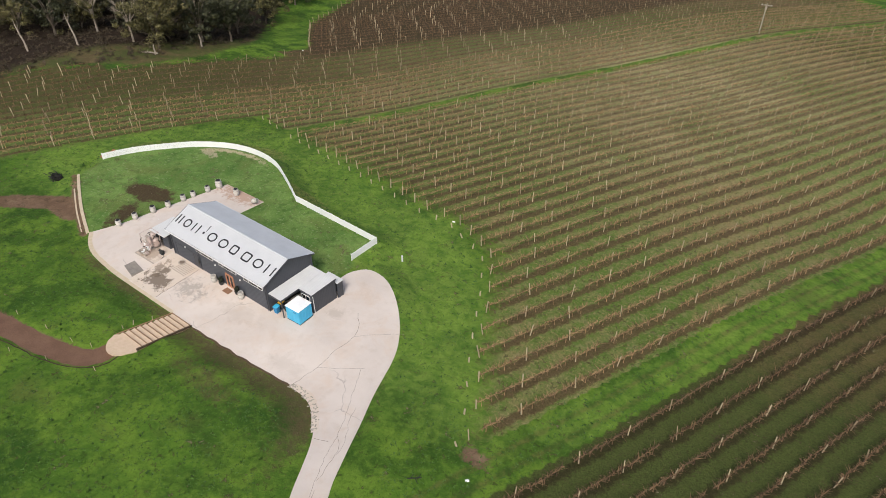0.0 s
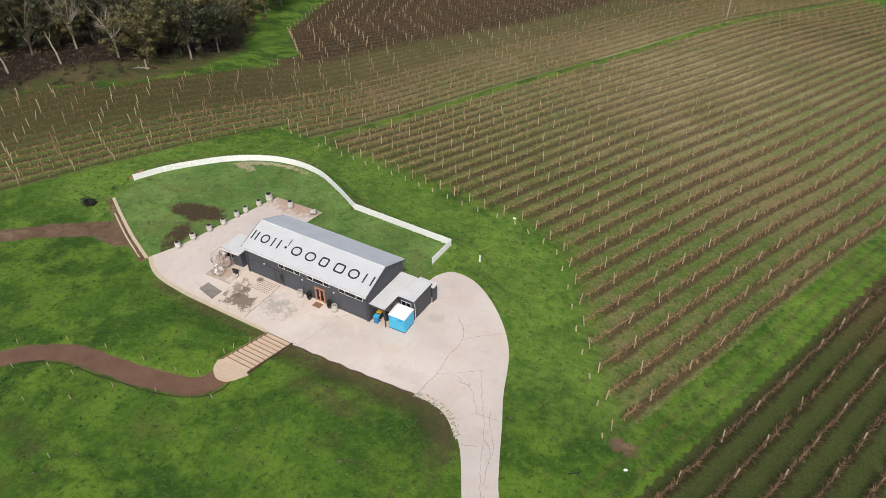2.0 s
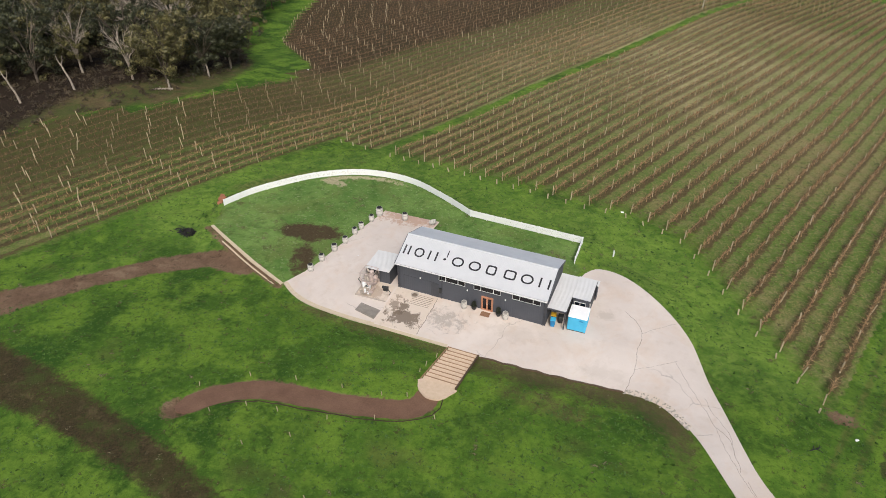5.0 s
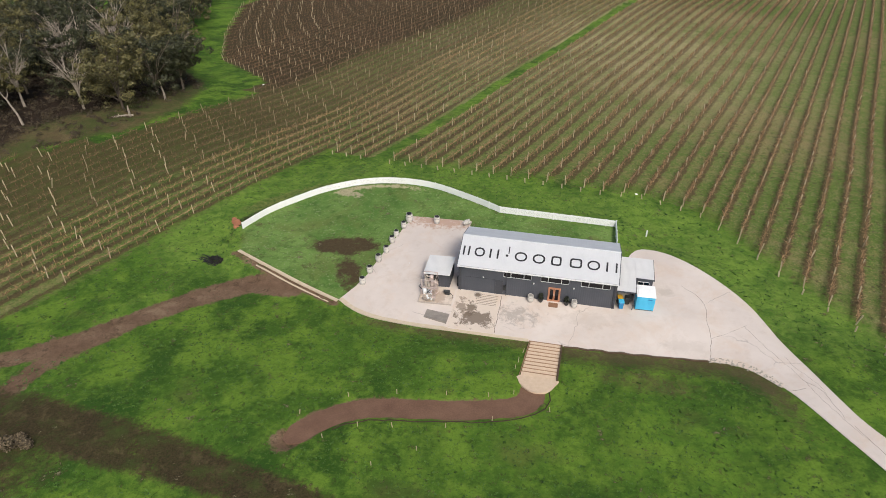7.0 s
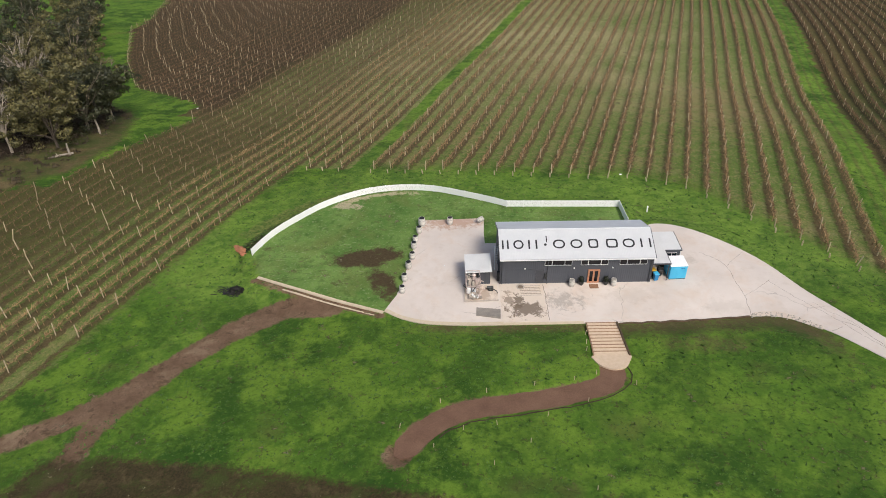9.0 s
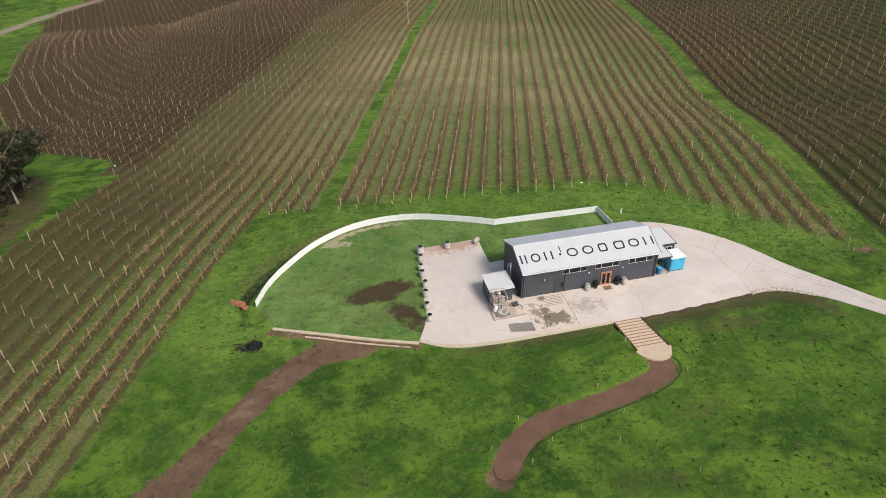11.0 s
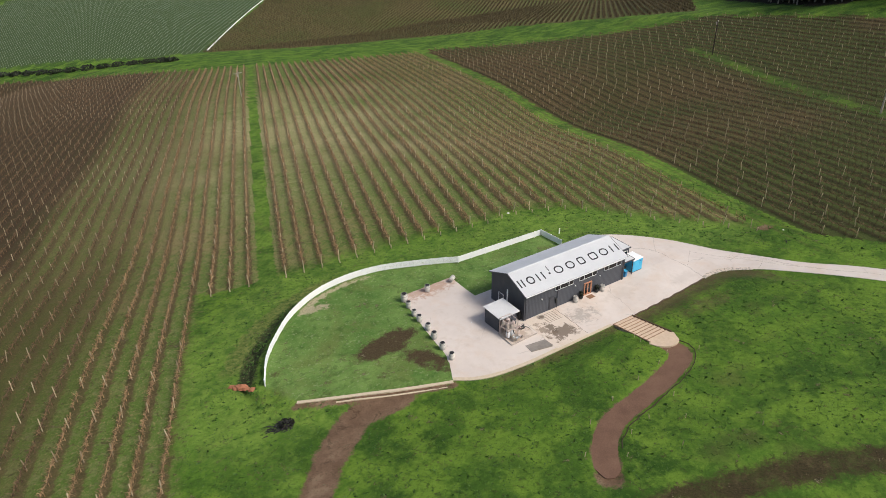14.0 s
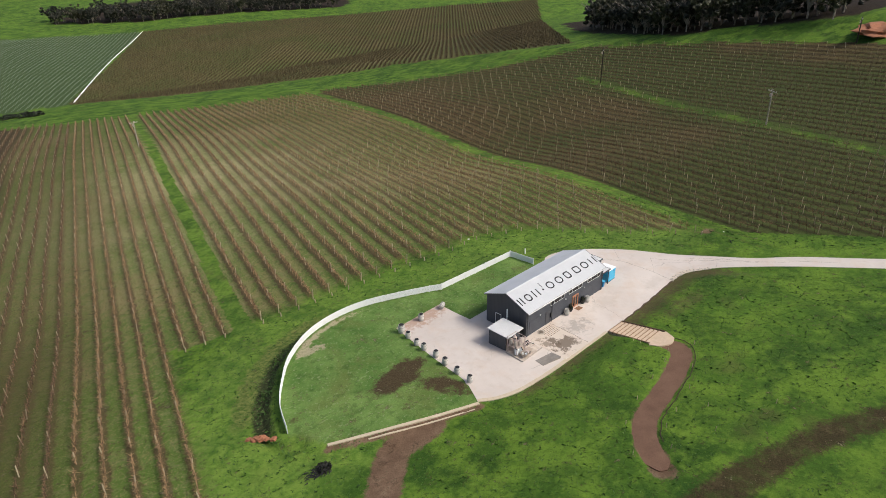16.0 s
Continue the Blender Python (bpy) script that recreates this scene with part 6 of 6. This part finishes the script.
def undergrowth():
    """Low brown scrub in thickets on the floor of the wood and along its edge."""
    r = np.random.RandomState(40)
    cx, cy = r.uniform(-125, -74, 1500), r.uniform(8, 90, 1500)
    keep = inside(cx, cy, WOOD_FLOOR) | (inside(cx, cy, VERGE) & (r.uniform(size=1500) > 0.55))
    cx, cy = cx[keep], cy[keep]
    k, m = len(cx), 26
    rad = np.repeat(r.uniform(0.3, 1.1, k), m)
    x, y = np.repeat(cx, m) + r.normal(0, 0.6, k * m) * rad, np.repeat(cy, m) + r.normal(0, 0.6, k * m) * rad
    z = height(x, y, False) + np.abs(r.normal(0, 0.4, k * m)) * rad
    p = np.stack([x, y, z], 1)
    a, b = r.normal(size=(k * m, 3)) * 0.2, r.normal(size=(k * m, 3)) * 0.14
    v = np.stack([p - a, p + b, p + a], 1).reshape(-1, 3)
    tagged(soup("undergrowth", v, np.arange(k * m * 3).reshape(-1, 3), M_SCRUB), "low brown scrub and litter under the gum trees", "undergrowth", kind="stuff")


undergrowth()


# ---- poles ----
def power_pole(x, y, tall, mat, rz, label):
    root = thing("power_pole", pose(x, y, gz(x, y), 0, 0, rz), label, "pole", "power poles")
    part("pole", tube([(0, 0, -0.5), (0, 0, tall)], [0.2, 0.15], 8), mat, root)
    part("crossarm", box(-1.5, -0.08, tall - 0.75, 1.5, 0.08, tall - 0.58, 0.02), M_POLE_GREY, root, "pale weathered crossarm")
    for k in (-1.35, -0.5, 0.5, 1.35):
        bm = lathe([(0.05, 0), (0.09, 0.06), (0.06, 0.14), (0.08, 0.2), (0.03, 0.26)], 8)
        bmesh.ops.translate(bm, vec=(k, 0, tall - 0.6), verts=bm.verts)
        part("insulator", bm, M_WHITE, root, "white ceramic insulator")
    part("transformer", box(-0.3, 0.12, tall - 1.9, 0.3, 0.5, tall - 1.1, 0.05), M_STEEL, root)


power_pole(154.6, 89.6, 12.0, M_POLE, 40, "dark timber power pole among the vines")
power_pole(117.0, 15.6, 9.3, M_POLE_GREY, 60, "pale grey power pole among the vines")
power_pole(185.0, 17.5, 8.0, M_POLE, 20, "dark timber power pole on the rise")
power_pole(22.0, 185.5, 9.0, M_POLE_GREY, 10, "pale grey power pole at the end of the lane")


# ---- clutter on the grass ----
def heap(name, x, y, rx, ry, h, material, label, category, seed):
    bm = bmesh.new()
    bmesh.ops.create_icosphere(bm, subdivisions=3, radius=1.0)
    for v in bm.verts:
        k = 1 + 0.45 * noise.noise(Vector((v.co.x * 1.8 + seed, v.co.y * 1.8, v.co.z * 2))) + 0.2 * noise.noise(Vector((v.co.x * 5, v.co.y * 5 + seed, 0)))
        v.co = Vector((v.co.x * rx * k, v.co.y * ry * k, max(v.co.z, -0.1) * h * k))
    root = thing(name, pose(x, y, gz(x, y)), label, category)
    part("mound", bm, material, root)
    return root


for k, (x, y, rx, ry, h) in enumerate(((-35.4, 11.9, 0.55, 0.45, 0.3), (-34.9, 11.2, 0.65, 0.45, 0.34), (-35.9, 12.5, 0.4, 0.3, 0.2), (-34.2, 9.7, 0.5, 0.32, 0.24), (-34.6, 10.5, 0.35, 0.3, 0.16))):
    heap("clay_heap", x, y, rx, ry, h, M_ORANGE, "small crumbled heap of orange clay at the fence end", "heap", k)
heap("clay_heap", 192, 14, 8, 6, 3.0, M_ORANGE, "bare orange clay cutting on the rise", "heap", 3)


def brush_pile(x, y, seed):
    r = np.random.RandomState(seed)
    root = thing("brush_pile", pose(x, y, gz(x, y)), "tangled pile of black burnt branches on the grass", "branches")
    for k in range(44):
        a = r.uniform(0, 6.28)
        p = Vector((r.choice([-0.7, 0.8]) + r.normal(0, 0.45), r.normal(0, 0.45), 0.05))
        d = Vector((math.cos(a), math.sin(a) * 0.6, r.uniform(0.0, 0.45)))
        l = r.uniform(0.4, 1.2)
        part("branch", tube([p, p + d * l * 0.5 + Vector((0, 0, 0.1)), p + d * l], [0.07, 0.05, 0.02], 5), M_DARK, root)
    foliage(root, "brushwood", (0.7, 0, 0.25), (1.0, 0.8, 0.5), 420, 0.14, M_TWIG, seed + 1)


M_TWIG = leafy("burnt_twig", srgb(20, 20, 18), srgb(44, 42, 34), 0.8)
brush_pile(-33.8, 1.4, 3)


def dead_twig(x, y):
    """A small blackened branch lying in the grass."""
    root = thing("dead_branch", pose(x, y, gz(x, y), 0, 0, 30), "small black dead branch lying in the grass", "branch")
    part("stem", tube([(-0.7, 0, 0.05), (0, 0.08, 0.12), (0.6, 0.25, 0.1)], [0.06, 0.05, 0.02], 5), M_DARK, root)
    for k, (a, b) in enumerate(((-0.4, 0.5), (0.0, -0.5), (0.2, 0.55))):
        part("twig", tube([(a, 0.05, 0.1), (a + 0.2, b * 0.6, 0.2), (a + 0.3, b, 0.15)], [0.04, 0.03, 0.012], 5), M_DARK, root)


dead_twig(46.5, -7.6)


def stakes():
    """Pale plant stakes along the footpath."""
    r = np.random.RandomState(12)
    me = bpy.data.meshes.new("stake")
    bm = box(-0.03, -0.03, -0.2, 0.03, 0.03, 0.62)
    bm.to_mesh(me)
    bm.free()
    me.materials.append(M_POST)
    n = len(FOOTPATH)
    for i in range(3, n, 7):
        x, y = FOOTPATH[i]
        a, b = FOOTPATH[max(i - 1, 0)], FOOTPATH[min(i + 1, n - 1)]
        d = Vector((b[0] - a[0], b[1] - a[1])).normalized()
        for s in (2.2, -2.0):
            px, py = x - d.y * s + r.normal(0, 0.2), y + d.x * s + r.normal(0, 0.2)
            st = new("plant_stake", me)
            st.matrix_world = pose(px, py, gz(px, py), r.normal(0, 4), r.normal(0, 4))
            tagged(st, "thin pale plant stake beside the footpath", "stake", "stakes along the path")
    for px, py in ((8.6, -11.5), (8.4, -12.6), (8.9, -9.4), (-2.5, -28), (6, -31), (1, -25.5)):
        st = new("plant_stake", me)
        st.matrix_world = pose(px, py, gz(px, py), r.normal(0, 5), r.normal(0, 5))
        tagged(st, "thin pale plant stake in the grass", "stake", "stakes along the path")


stakes()


def scraps():
    """Small pale scraps lying in the grass and at the row ends."""
    for k, (x, y, s) in enumerate(((21.9, 31.2, 0.28), (50.15, -4.65, 0.24), (-62.5, 79.5, 0.3))):
        o = thing("scrap", pose(x, y, gz(x, y), 0, 0, 40 * k), "small crumpled white scrap on the ground", "scrap")
        bm = bmesh.new()
        bmesh.ops.create_icosphere(bm, subdivisions=1, radius=s)
        for v in bm.verts:
            v.co = Vector((v.co.x, v.co.y * 0.7, max(v.co.z, 0) * 0.5)) * (1 + 0.5 * noise.noise(v.co * 3))
        part("wrap", bm, M_WHITE, o)


scraps()


# ---- grass ----
def tufts():
    """Coarse grass and weeds over the near pasture, thin on the banks."""
    r = np.random.RandomState(17)
    n = 36000
    x, y = r.uniform(-48, 60, n), r.uniform(-40, 44, n)
    s, t = x * NX + y * NY, x * UX + y * UY
    clear = ~inside(x, y, TERRACE_COARSE) & (away(x, y, LOWER_TRACK[::3]) > 3.6) & (np.hypot((x + 40) / 9, (y + 34) / 6) > 1.1) & (away(x, y, FOOTPATH[::2]) > 1.9) & (away(x, y, TRACK[::2]) > 2.6)
    clear &= ~((x > 8.3) & (x < 13.4) & (y > -16.2) & (y < -6.8))
    vine = ((s < -43) & (s > -84)) | ((s > -43) & (s < 46.5) & (t > near_end(s) - 0.5)) | ((s > 51.5) & (t > np.interp(s, [52, 65, 80], [8.5, -7, -22])))
    bankside = (away(x, y, TERRACE_COARSE, True) < 3.4) & (x > 12) & (y < 0)
    keep = clear & ~vine & ~bankside
    x, y = x[keep], y[keep]
    n = len(x)
    z = height(x, y, False)
    base = np.stack([x, y, z - 0.03], 1)
    V, F = [], []
    size = r.uniform(0.5, 1.3, n) * np.where(r.uniform(size=n) > 0.9, 1.7, 1.0)
    for k in range(4):
        a = r.uniform(0, 6.28, n)
        w = np.stack([np.cos(a), np.sin(a), np.zeros(n)], 1) * (0.1 * size)[:, None]
        o = np.stack([r.normal(0, 0.07, n), r.normal(0, 0.07, n), np.zeros(n)], 1)
        top = base + o + np.stack([r.normal(0, 0.1, n), r.normal(0, 0.1, n), 0.09 * size], 1)
        V.append(np.concatenate([base + o - w, base + o + w, top]))
        F.append(np.stack([np.arange(n), np.arange(n) + n, np.arange(n) + 2 * n], 1) + k * 3 * n)
    tagged(soup("grass_tufts", np.concatenate(V), np.concatenate(F), M_TUFT), "coarse green grass and weeds", "grass", kind="stuff")


tufts()
